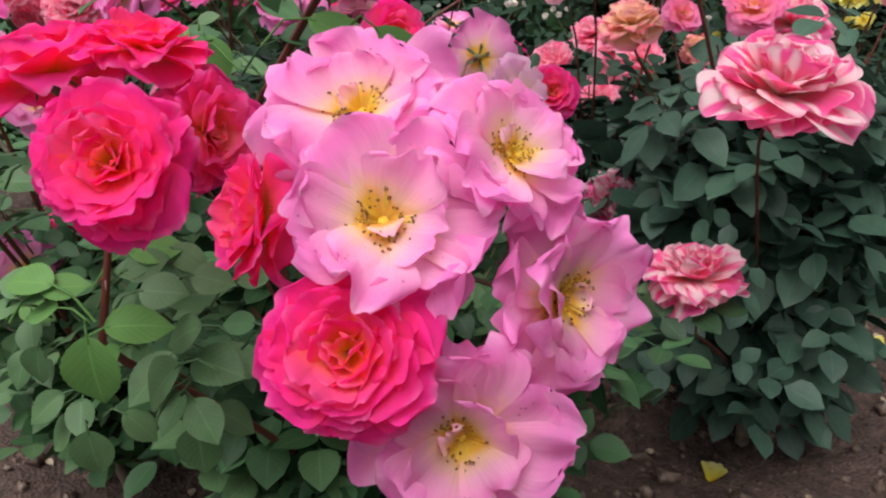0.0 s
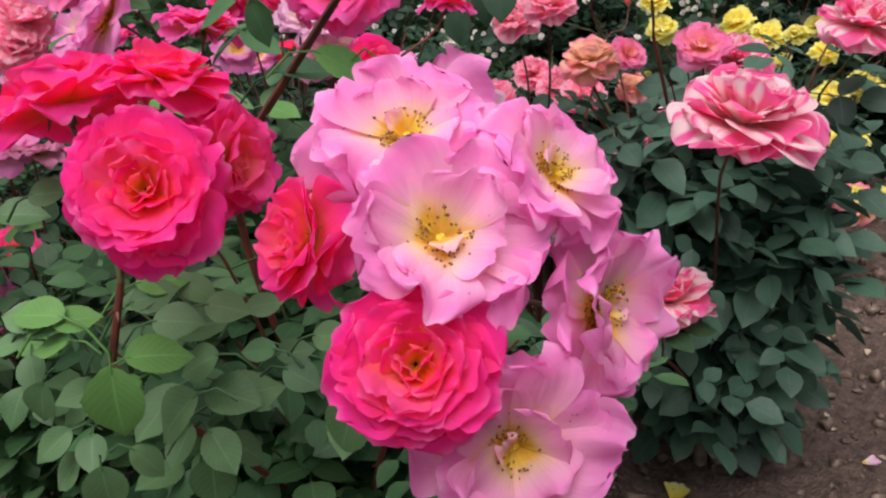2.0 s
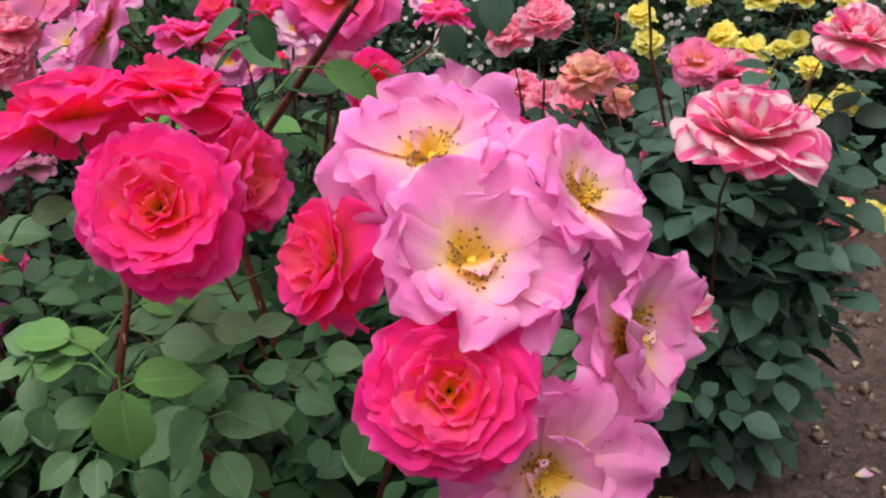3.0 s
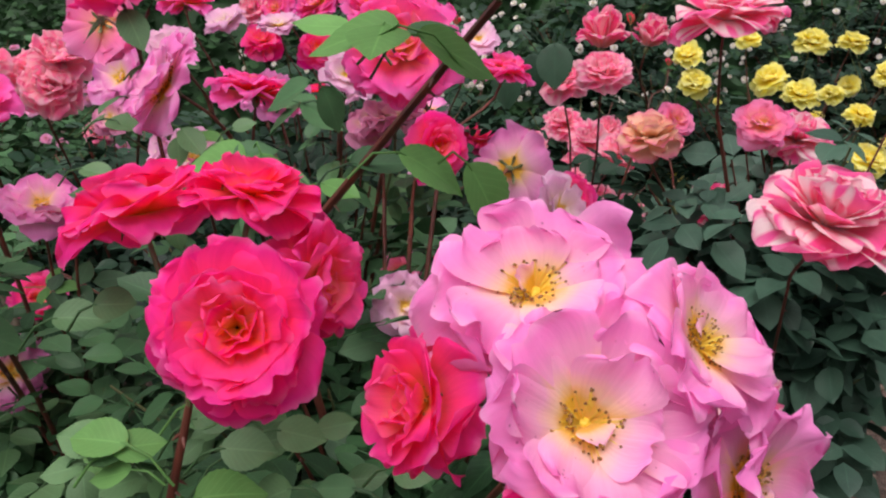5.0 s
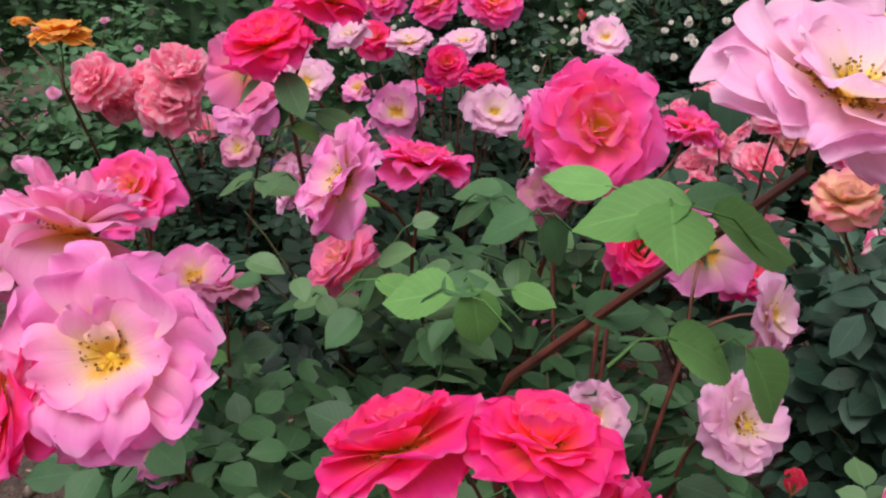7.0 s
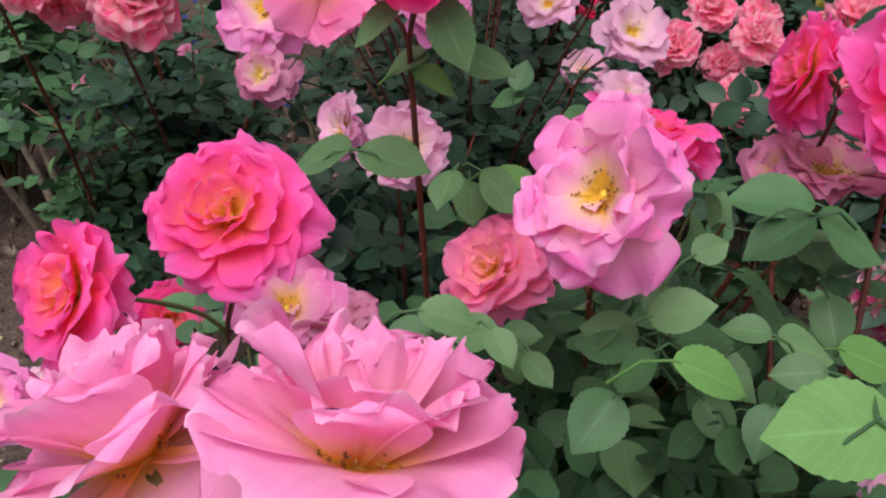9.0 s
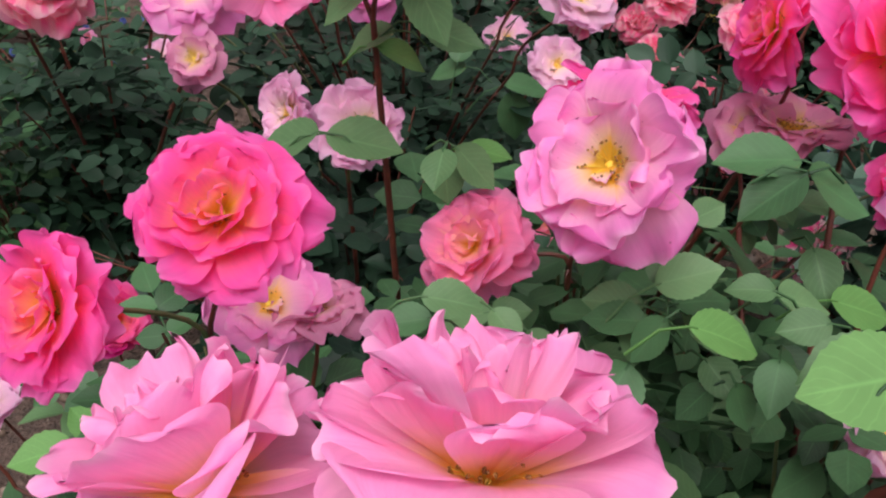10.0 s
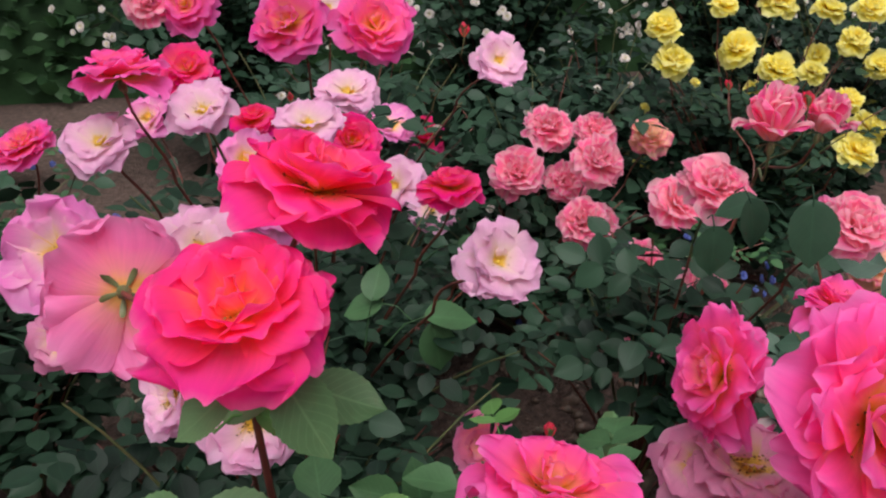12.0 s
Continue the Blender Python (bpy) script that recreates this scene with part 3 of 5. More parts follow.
    def roses(self, cluster, node, lead=None, thick=0.0042, leafy=True, last=0.92, via=None):
        """A flowering cane that ends in a node from which the blooms of a cluster spring."""
        node = np.array(node, float)
        flat = np.array([node[0] - self.base[0], node[1] - self.base[1], 0])
        lead = np.array(lead, float) if lead else flat * 0.35 + (0, 0, 0.22 * node[2])
        pts = bend(np.zeros(3), node - self.base, (0.1 * flat[0], 0.1 * flat[1], 0.4 * node[2]), lead, 12)
        if via:
            mid = np.array(via) - self.base
            way = (node - self.base - mid) * 0.35
            pts = np.concatenate([bend(np.zeros(3), mid, (0, 0, 0.5 * mid[2]), way, 8)[:-1], bend(mid, node - self.base, way, way, 8)])
        cane(self.root, pts, thick, thick * 0.62, False, 9)
        if leafy:
            self.dress_cane(pts, 0.42, 0.05, last)
        self.clusters[cluster] = node

    def rose(self, cluster, kind, x, y, z, radius, normal, split=False, detail=1):
        at, n = np.array([x, y, z]), np.array(normal, float)
        bloom(self.root, kind, x, y, z, radius, normal, split, detail)
        node = self.clusters[cluster]
        back = at - n * radius * 0.28
        reach = np.linalg.norm(back - node)
        pts = bend(node - self.base, back - self.base, (0, 0, 0.3 * reach), n * 0.35 * reach, 7)
        cane(self.root, pts, 0.0021 if radius > 0.03 else 0.0015, 0.0017 if radius > 0.03 else 0.001, rng.uniform() < 0.4)

    def done(self):
        if self.rest.count:
            part("foliage", self.rest.mesh("foliage", MATS[self.dress]), self.root, None, "dense toothed green rose leaves", "stuff")


# ---- ground ----
def height(x, y):
    near = max(0.0, 1 - math.hypot(x, y - 1.2) / 9)
    return near * (0.030 * noise.noise(Vector((x * 5, y * 5, 0))) + 0.018 * noise.noise(Vector((x * 17, y * 17, 3))) + 0.009 * noise.noise(Vector((x * 45, y * 45, 7))))


def ground_mesh():
    """One sheet to the horizon: fine over the bed, coarse far out."""
    s = np.linspace(-1, 1, 181)
    reach = 2.2 * s + 600 * np.sign(s) * np.abs(s) ** 13
    pts = np.array([[(x, y + 1.4, height(x, y + 1.4)) for x in reach] for y in reach])
    sheet = Sheet()
    sheet.grid(pts, np.stack(np.meshgrid(s, s), -1))
    return sheet.mesh("ground", SOIL)


tagged(new("ground", ground_mesh()), "dark brown crumbly garden soil under the roses", "soil", kind="structure")


def clods():
    s = Sheet()
    for i in range(6000):
        x, y = rng.uniform(-1.7, 1.5), rng.uniform(0.5, 3.2)
        r = 0.003 + 0.024 * rng.uniform() ** 5
        z = height(x, y) + 0.25 * r
        sq = rng.uniform(0.6, 1.2, 3)
        ang = np.linspace(0, 2 * np.pi, 7)
        lat = np.linspace(-1.45, 1.45, 4)
        jit = rng.uniform(0.45, 1.35, (4, 6))
        jit = np.concatenate([jit, jit[:, :1]], 1) * r
        pts = np.stack([np.cos(lat)[:, None] * np.cos(ang) * jit * sq[0] + x, np.cos(lat)[:, None] * np.sin(ang) * jit * sq[1] + y, np.sin(lat)[:, None] * jit * sq[2] * 0.8 + z], -1)
        s.grid(pts, np.stack(np.meshgrid(ang / 6.3, lat), -1))
    return s.mesh("soil_clods", CLOD)


tagged(new("soil_clods", clods()), "small brown clods scattered over the soil", "soil clods", kind="stuff")


def litter():
    s = Sheet()
    for i in range(260):
        x, y = rng.uniform(-1.5, 1.4), rng.uniform(0.7, 2.8)
        a = rng.uniform(0, 6.28)
        leaflet(s, np.array([x, y, height(x, y) + 0.006]), np.array([math.cos(a), math.sin(a), 0]), np.array([0, 0, 1.0]), rng.uniform(0.008, 0.03), rng.uniform(0.002, 0.008), 3, 5, False, 0.4)
    return s.mesh("leaf_litter", LITTER)


tagged(new("leaf_litter", litter()), "dry straw-coloured leaf scraps lying on the soil", "leaf litter", kind="stuff")


def fallen(kind, x, y, size, words):
    s = Sheet()
    petal(s, rng.uniform(0, 6.28), size, size * 0.5, 0.1, 0.6, 0.5, 0.05, 0.006, 7, 6)
    ob = tagged(new("fallen_petal", s.mesh("fallen_petal", PETAL[kind])), words, "petal", "fallen petals")
    ob.location = (x, y, height(x, y))


fallen("yellow", 0.20, 1.16, 0.045, "fallen yellow and pink rose petal on soil")
fallen("yellow", 0.67, 1.60, 0.05, "fallen yellow petal on soil")
fallen("pale", 0.55, 1.22, 0.03, "fallen pale pink petal on soil")
fallen("pale", -1.02, 1.30, 0.04, "fallen pale pink petal on soil")
fallen("pink", 0.42, 1.00, 0.03, "fallen pink petal on soil")
fallen("pale", 0.20, 1.42, 0.035, "fallen pale pink petal on soil")


# ---- the roses of the bed ----
bush = Bush("shrub rose with crimson and pink flower clusters on arching canes", -0.3, 0.9, (-0.32, 0.88, 0.4), (0.34, 0.27, 0.27), 64, 0.048, "plain", 300)
bush.roses("n", (-0.180, 0.550, 0.650), last=0.75)
bush.rose("n", "pink", -0.192, 0.493, 0.775, 0.0545, (-0.02, -0.61, 0.79), True)
bush.rose("n", "pink", -0.176, 0.437, 0.735, 0.0528, (0.13, -0.83, 0.55), True)
bush.rose("n", "pink", -0.118, 0.476, 0.755, 0.0455, (0.58, -0.51, 0.63), True)
bush.rose("n", "pink", -0.093, 0.463, 0.681, 0.0529, (0.76, -0.62, 0.18), True)
bush.rose("n", "red", -0.191, 0.403, 0.685, 0.0428, (0.04, -0.83, 0.55), True)
bush.rose("n", "pink", -0.144, 0.422, 0.626, 0.0555, (0.23, -0.97, 0.1), True)
bush.rose("n", "coral", -0.244, 0.475, 0.726, 0.0403, (-0.84, -0.47, 0.27), True)
bush.roses("r", (-0.398, 0.584, 0.666), None, 0.0042, False, via=(-0.419, 0.584, 0.592))
bush.rose("r", "red", -0.345, 0.521, 0.746, 0.0471, (0.08, -0.88, 0.47), True)
bush.rose("r", "hot", -0.317, 0.594, 0.745, 0.0416, (0.87, -0.48, 0.11), True)
bush.rose("r", "coral", -0.425, 0.612, 0.784, 0.0513, (-0.34, 0.31, 0.89), True)
bush.rose("r", "coral", -0.351, 0.597, 0.799, 0.0406, (0.16, 0.05, 0.99), True)
bush.roses("m", (-0.284, 0.956, 0.502))
bush.rose("m", "pale", -0.274, 0.931, 0.593, 0.0381, (0.17, -0.84, 0.51))
bush.roses("m2", (-0.266, 0.998, 0.678))
bush.rose("m2", "red", -0.239, 0.98, 0.759, 0.0384, (0.49, -0.83, 0.26))
bush.roses("m3", (-0.176, 0.995, 0.631))
bush.rose("m3", "pink", -0.147, 1.066, 0.716, 0.0512, (0.4, 0.9, -0.16))
bush.rose("m3", "pale", -0.105, 0.97, 0.689, 0.0398, (0.73, -0.64, 0.22))
bush.roses("m4", (-0.202, 0.881, 0.554))
bush.rose("m4", "pale", -0.165, 0.843, 0.649, 0.043, (0.41, -0.74, 0.53), True)
bush.roses("u", (-0.231, 1.108, 0.726))
bush.rose("u", "candy", -0.274, 1.046, 0.859, 0.0681, (0.06, -0.88, 0.47), True)
bush.rose("u", "candy", -0.146, 1.197, 0.818, 0.0386, (0.24, 0.07, 0.97), True)
bush.roses("v", (-0.193, 0.720, 0.911), None, 0.0052, False, via=(-0.361, 0.820, 0.705))
bush.rose("v", "pale", -0.206, 0.655, 0.966, 0.0644, (0.11, -0.43, 0.89), True)
bush.roses("low", (-0.416, 1.287, 0.044))
bush.rose("low", "red", -0.419, 1.308, 0.129, 0.0482, (0.33, -0.9, 0.29))
bush.roses("bud", (-0.179, 0.764, 0.590))
bush.rose("bud", "bud", -0.158, 0.741, 0.660, 0.0130, (0.02, 0.05, 1.0))
bush.roses("x", (-0.305, 1.119, 0.669))
bush.rose("x", "mauve", -0.317, 1.127, 0.761, 0.0357, (-0.29, -0.78, 0.56))
bush.leaf_at((-0.384, 0.512, 0.637), (0.00, -0.14, -0.99), (0.14, -0.98, 0.14), 0.052, "young")
bush.leaf_at((-0.384, 0.533, 0.632), (0.94, 0.33, -0.04), (0.18, -0.41, 0.89), 0.044, "young")
bush.leaf_at((-0.374, 0.530, 0.619), (-0.67, -0.08, -0.74), (-0.51, -0.68, 0.53), 0.026, "young")
bush.leaf_at((-0.431, 0.563, 0.633), (-0.94, 0.06, -0.33), (-0.32, -0.46, 0.83), 0.030, "young")
bush.leaf_at((-0.434, 0.567, 0.649), (-0.97, 0.22, 0.05), (-0.05, -0.42, 0.91), 0.042, "young")
bush.leaf_at((-0.444, 0.566, 0.645), (0.93, 0.37, -0.00), (0.17, -0.41, 0.90), 0.034, "young")
bush.leaf_at((-0.405, 0.624, 0.649), (0.94, 0.35, -0.05), (0.20, -0.40, 0.89), 0.043, "young")
bush.leaf_at((-0.385, 0.623, 0.640), (-0.95, 0.12, -0.27), (-0.30, -0.43, 0.85), 0.037, "fresh")
bush.leaf_at((-0.413, 0.531, 0.553), (0.05, -0.14, -0.99), (0.21, -0.97, 0.15), 0.038, "fresh")
bush.leaf_at((-0.464, 0.577, 0.595), (-0.23, -0.15, -0.96), (-0.18, -0.96, 0.20), 0.033, "fresh")
bush.leaf_at((-0.347, 0.551, 0.593), (-0.77, -0.05, -0.64), (-0.49, -0.60, 0.63), 0.050, "fresh")
bush.leaf_at((-0.345, 0.575, 0.573), (0.92, 0.38, 0.04), (0.13, -0.42, 0.90), 0.054, "fresh")
bush.leaf_at((-0.348, 0.562, 0.536), (-0.04, -0.14, -0.99), (0.07, -0.99, 0.14), 0.044, "fresh")
bush.leaf_at((-0.343, 0.583, 0.536), (0.79, 0.15, -0.59), (0.59, -0.43, 0.68), 0.039, "fresh")
bush.leaf_at((-0.386, 0.628, 0.605), (0.91, 0.42, 0.05), (0.14, -0.42, 0.90), 0.049, "fresh")
bush.leaf_at((-0.439, 0.558, 0.545), (-0.67, -0.08, -0.74), (-0.51, -0.68, 0.53), 0.036, "fresh")
bush.leaf_at((-0.412, 0.578, 0.536), (0.64, 0.05, -0.77), (0.66, -0.55, 0.51), 0.035, "fresh")
bush.leaf_at((-0.235, 0.522, 0.601), (-0.35, -0.04, -0.94), (-0.42, -0.88, 0.20), 0.047, "fresh")
bush.leaf_at((-0.274, 0.705, 0.897), (-0.10, -0.93, -0.35), (0.02, -0.35, 0.94), 0.064, "young")
bush.leaf_at((-0.263, 0.700, 0.895), (-0.98, 0.13, -0.17), (-0.21, -0.43, 0.88), 0.070, "young")
bush.leaf_at((-0.252, 0.699, 0.889), (0.89, 0.13, -0.43), (0.44, -0.43, 0.78), 0.066, "young")
bush.leaf_at((-0.302, 0.743, 0.893), (-0.98, 0.20, 0.01), (-0.08, -0.43, 0.90), 0.045, "young")
bush.leaf_at((-0.259, 0.722, 0.888), (0.90, 0.41, 0.17), (0.03, -0.45, 0.89), 0.042, "plain")
bush.leaf_at((-0.266, 0.707, 0.805), (0.89, 0.15, -0.43), (0.45, -0.42, 0.78), 0.061, "young")
bush.leaf_at((-0.215, 0.707, 0.796), (0.52, -0.05, -0.85), (0.59, -0.70, 0.40), 0.061, "young")
bush.leaf_at((-0.405, 0.818, 0.782), (-0.98, 0.13, -0.17), (-0.21, -0.43, 0.88), 0.063, "young")
bush.leaf_at((-0.393, 0.821, 0.784), (0.18, -0.13, -0.97), (0.32, -0.93, 0.18), 0.051, "young")
bush.leaf_at((-0.417, 0.821, 0.783), (0.94, 0.33, 0.03), (0.12, -0.42, 0.90), 0.040, "plain")
bush.leaf_at((-0.346, 0.828, 0.844), (-0.90, 0.03, -0.44), (-0.40, -0.49, 0.78), 0.048, "plain")
bush.leaf_at((-0.337, 0.827, 0.841), (0.42, -0.05, -0.91), (0.57, -0.76, 0.31), 0.043, "plain")
bush.leaf_at((-0.311, 0.782, 0.782), (0.95, 0.28, -0.11), (0.22, -0.40, 0.89), 0.054, "plain")
bush.leaf_at((-0.450, 0.577, 0.643), (-0.98, 0.17, 0.12), (-0.00, -0.61, 0.79), 0.038, "fresh")
bush.leaf_at((-0.462, 0.571, 0.641), (0.98, -0.05, 0.21), (-0.20, -0.52, 0.83), 0.032, "fresh")
bush.leaf_at((-0.464, 0.571, 0.632), (-0.96, -0.06, -0.28), (-0.21, -0.52, 0.83), 0.030, "fresh")
bush.leaf_at((-0.495, 0.614, 0.610), (0.93, -0.33, -0.16), (-0.09, -0.62, 0.78), 0.031, "young")
bush.leaf_at((-0.410, 0.620, 0.635), (0.97, 0.01, 0.23), (-0.16, -0.69, 0.70), 0.041, "fresh")
bush.leaf_at((-0.377, 0.636, 0.647), (0.87, -0.32, -0.38), (0.10, -0.63, 0.77), 0.036, "fresh")
bush.leaf_at((-0.423, 0.615, 0.603), (0.63, 0.66, 0.40), (0.03, -0.54, 0.84), 0.025, "fresh")
bush.leaf_at((-0.380, 0.580, 0.637), (1.00, -0.03, -0.06), (0.03, -0.64, 0.77), 0.037, "fresh")
bush.leaf_at((-0.346, 0.594, 0.642), (0.98, -0.12, -0.18), (0.05, -0.69, 0.72), 0.034, "fresh")
bush.leaf_at((-0.324, 0.619, 0.626), (0.94, 0.35, 0.04), (0.23, -0.70, 0.67), 0.030, "fresh")
bush.leaf_at((-0.483, 0.604, 0.606), (0.25, -0.71, -0.66), (-0.16, -0.70, 0.69), 0.034, "fresh")
bush.leaf_at((-0.508, 0.627, 0.565), (-0.27, -0.67, -0.69), (-0.06, -0.70, 0.71), 0.034, "fresh")
bush.leaf_at((-0.485, 0.608, 0.566), (0.44, -0.79, -0.42), (-0.17, -0.53, 0.83), 0.027, "fresh")
bush.leaf_at((-0.333, 0.569, 0.614), (-0.92, 0.02, -0.38), (-0.31, -0.65, 0.70), 0.037, "fresh")
bush.leaf_at((-0.349, 0.577, 0.583), (0.94, -0.29, -0.17), (-0.02, -0.55, 0.84), 0.045, "fresh")
bush.leaf_at((-0.378, 0.607, 0.571), (-0.61, -0.49, -0.63), (-0.12, -0.72, 0.68), 0.052, "fresh")
bush.leaf_at((-0.344, 0.554, 0.563), (0.56, -0.50, -0.66), (0.30, -0.63, 0.72), 0.037, "fresh")
bush.leaf_at((-0.371, 0.595, 0.544), (-0.35, -0.57, -0.75), (-0.30, -0.68, 0.66), 0.037, "fresh")
bush.leaf_at((-0.304, 0.613, 0.589), (0.99, 0.10, 0.03), (0.05, -0.67, 0.74), 0.030, "fresh")
bush.leaf_at((-0.270, 0.584, 0.618), (0.94, -0.35, 0.04), (-0.28, -0.66, 0.70), 0.031, "fresh")
bush.leaf_at((-0.242, 0.553, 0.581), (-0.13, -0.77, -0.62), (0.21, -0.64, 0.74), 0.043, "fresh")
bush.leaf_at((-0.442, 0.559, 0.566), (-0.69, -0.58, -0.43), (0.15, -0.70, 0.70), 0.031, "fresh")
bush.leaf_at((-0.426, 0.554, 0.564), (0.20, -0.81, -0.55), (0.06, -0.55, 0.83), 0.030, "fresh")
bush.leaf_at((-0.286, 0.553, 0.609), (0.85, -0.24, -0.47), (0.19, -0.69, 0.69), 0.030, "plain")
bush.leaf_at((-0.291, 0.558, 0.621), (-0.95, 0.25, -0.19), (-0.31, -0.63, 0.71), 0.027, "plain")
bush.leaf_at((-0.510, 0.649, 0.700), (1.00, 0.06, 0.05), (-0.00, -0.56, 0.83), 0.038, "fresh")
bush.leaf_at((-0.464, 0.616, 0.723), (0.99, -0.13, 0.05), (-0.13, -0.67, 0.73), 0.031, "fresh")
bush.done()

bush = Bush("shrub rose with large pink blooms beside bare soil", -0.76, 1.16, (-0.74, 1.14, 0.4), (0.2, 0.18, 0.22), 28, 0.046, "plain", 200)
bush.roses("l", (-0.650, 0.753, 0.730))
bush.rose("l", "pink", -0.603, 0.661, 0.812, 0.065, (0.06, -0.83, 0.55), True)
bush.rose("l", "fan", -0.655, 0.731, 0.861, 0.0500, (0.13, 0.39, 0.91), True)
bush.rose("l", "hot", -0.665, 0.643, 0.786, 0.0487, (-0.48, -0.77, 0.42), True)
bush.roses("bp", (-0.729, 0.838, 0.694))
bush.rose("bp", "fan", -0.733, 0.776, 0.821, 0.0530, (-0.44, 0.36, 0.82), True)
bush.roses("q", (-0.762, 1.037, 0.669))
bush.rose("q", "candy", -0.736, 0.987, 0.803, 0.0538, (-0.17, -0.59, 0.79), True)
bush.rose("q", "candy", -0.834, 0.982, 0.754, 0.0484, (-0.62, -0.56, 0.55), True)
bush.roses("q7", (-0.697, 1.080, 0.547))
bush.rose("q7", "mauve", -0.687, 1.072, 0.660, 0.0390, (-0.04, 0.09, 1.0), True)
bush.roses("m7", (-0.738, 1.104, 0.563))
bush.rose("m7", "pink", -0.721, 1.069, 0.674, 0.0455, (0.27, -0.5, 0.82))
bush.roses("sm0", (-0.908, 1.375, 0.314), None, 0.003)
bush.rose("sm0", "hot", -0.918, 1.394, 0.430, 0.0451, (0.41, -0.75, 0.52))
bush.roses("sm1", (-0.792, 1.107, 0.340), None, 0.003)
bush.rose("sm1", "pink", -0.791, 1.057, 0.453, 0.0531, (0.08, -0.89, 0.45))
bush.roses("sm2", (-1.030, 1.267, 0.305), None, 0.003)
bush.rose("sm2", "pink", -1.083, 1.257, 0.423, 0.0509, (0.07, -0.83, 0.56))
bush.roses("sl", (-1.014, 1.325, 0.245))
bush.rose("sl", "pale", -1.061, 1.346, 0.359, 0.0412, (-0.13, -0.32, 0.94))
bush.leaf_at((-0.867, 0.913, 0.643), (-0.84, 0.54, 0.03), (-0.11, -0.23, 0.97), 0.042, "plain")
bush.leaf_at((-0.611, 0.674, 0.698), (-0.20, -0.12, -0.97), (-0.18, -0.97, 0.15), 0.061, "plain")
bush.leaf_at((-0.604, 0.688, 0.675), (0.92, 0.24, -0.30), (0.38, -0.42, 0.82), 0.049, "plain")
bush.done()

bush = Bush("shrub rose with a wide pink bloom showing golden stamens", -0.4, 1.24, (-0.38, 1.18, 0.44), (0.28, 0.2, 0.26), 46, 0.048, "plain", 300)
bush.roses("ragd", (-0.293, 1.128, 0.766))
bush.rose("ragd", "candy", -0.320, 1.118, 0.848, 0.0458, (-0.96, 0.13, 0.24), True)
bush.roses("s", (-0.471, 1.101, 0.659), last=0.75)
bush.rose("s", "pink", -0.516, 0.964, 0.827, 0.0567, (-0.72, -0.40, 0.56), True)
bush.rose("s", "candy", -0.452, 1.088, 0.804, 0.0522, (0.13, 0.14, 0.98), True)
bush.rose("s", "rose", -0.553, 1.109, 0.681, 0.0504, (-0.59, -0.39, 0.71), True)
bush.roses("rag", (-0.305, 1.124, 0.647))
bush.rose("rag", "mauve", -0.289, 1.106, 0.767, 0.0454, (-0.05, -0.0, 1.0), True)
bush.roses("rd", (-0.111, 1.243, 0.546))
bush.rose("rd", "red", -0.054, 1.201, 0.64, 0.0444, (0.13, -0.86, 0.49))
bush.roses("rd2", (0.170, 1.444, 0.194))
bush.rose("rd2", "stripe", 0.256, 1.44, 0.307, 0.055, (-0.24, -0.67, 0.71))
bush.leaf_at((-0.388, 0.845, 0.765), (-0.87, 0.22, -0.43), (-0.47, -0.16, 0.87), 0.058, "fresh")
bush.leaf_at((-0.482, 0.902, 0.754), (0.94, -0.13, -0.32), (0.27, -0.30, 0.91), 0.053, "young")
bush.leaf_at((-0.484, 0.923, 0.744), (-0.59, -0.10, -0.80), (-0.71, -0.40, 0.58), 0.036, "plain")
bush.leaf_at((-0.488, 0.938, 0.730), (-0.90, 0.42, -0.14), (-0.23, -0.18, 0.96), 0.040, "plain")
bush.leaf_at((-0.379, 0.970, 0.808), (-0.77, 0.06, -0.63), (-0.62, -0.23, 0.75), 0.051, "plain")
bush.leaf_at((-0.368, 0.991, 0.806), (-0.90, 0.42, -0.14), (-0.23, -0.18, 0.96), 0.056, "plain")
bush.leaf_at((-0.379, 0.971, 0.809), (0.79, -0.27, -0.55), (0.39, -0.46, 0.79), 0.054, "plain")
bush.leaf_at((-0.437, 0.906, 0.699), (0.22, -0.37, -0.90), (0.11, -0.91, 0.40), 0.034, "plain")
bush.leaf_at((-0.408, 0.918, 0.694), (0.80, -0.23, -0.55), (0.42, -0.44, 0.79), 0.045, "fresh")
bush.leaf_at((-0.406, 0.931, 0.744), (0.94, -0.13, -0.32), (0.27, -0.30, 0.91), 0.043, "fresh")
bush.leaf_at((-0.442, 0.920, 0.683), (-0.64, -0.04, -0.77), (-0.72, -0.34, 0.61), 0.032, "plain")
bush.leaf_at((-0.462, 0.954, 0.727), (0.99, 0.11, 0.01), (0.01, -0.22, 0.98), 0.049, "plain")
bush.leaf_at((-0.559, 1.035, 0.672), (-0.85, 0.38, -0.36), (-0.45, -0.17, 0.88), 0.052, "fresh")
bush.leaf_at((-0.549, 1.030, 0.664), (0.26, -0.34, -0.90), (0.13, -0.91, 0.38), 0.036, "fresh")
bush.leaf_at((-0.553, 1.053, 0.660), (0.98, -0.11, -0.18), (0.14, -0.32, 0.94), 0.033, "fresh")
bush.leaf_at((-0.444, 0.969, 0.712), (0.69, -0.58, -0.44), (0.14, -0.50, 0.86), 0.059, "fresh")
bush.leaf_at((-0.480, 0.956, 0.722), (-0.48, -0.78, -0.39), (-0.22, -0.32, 0.92), 0.041, "fresh")
bush.leaf_at((-0.486, 0.941, 0.756), (0.92, -0.22, 0.33), (-0.39, -0.35, 0.85), 0.042, "fresh")
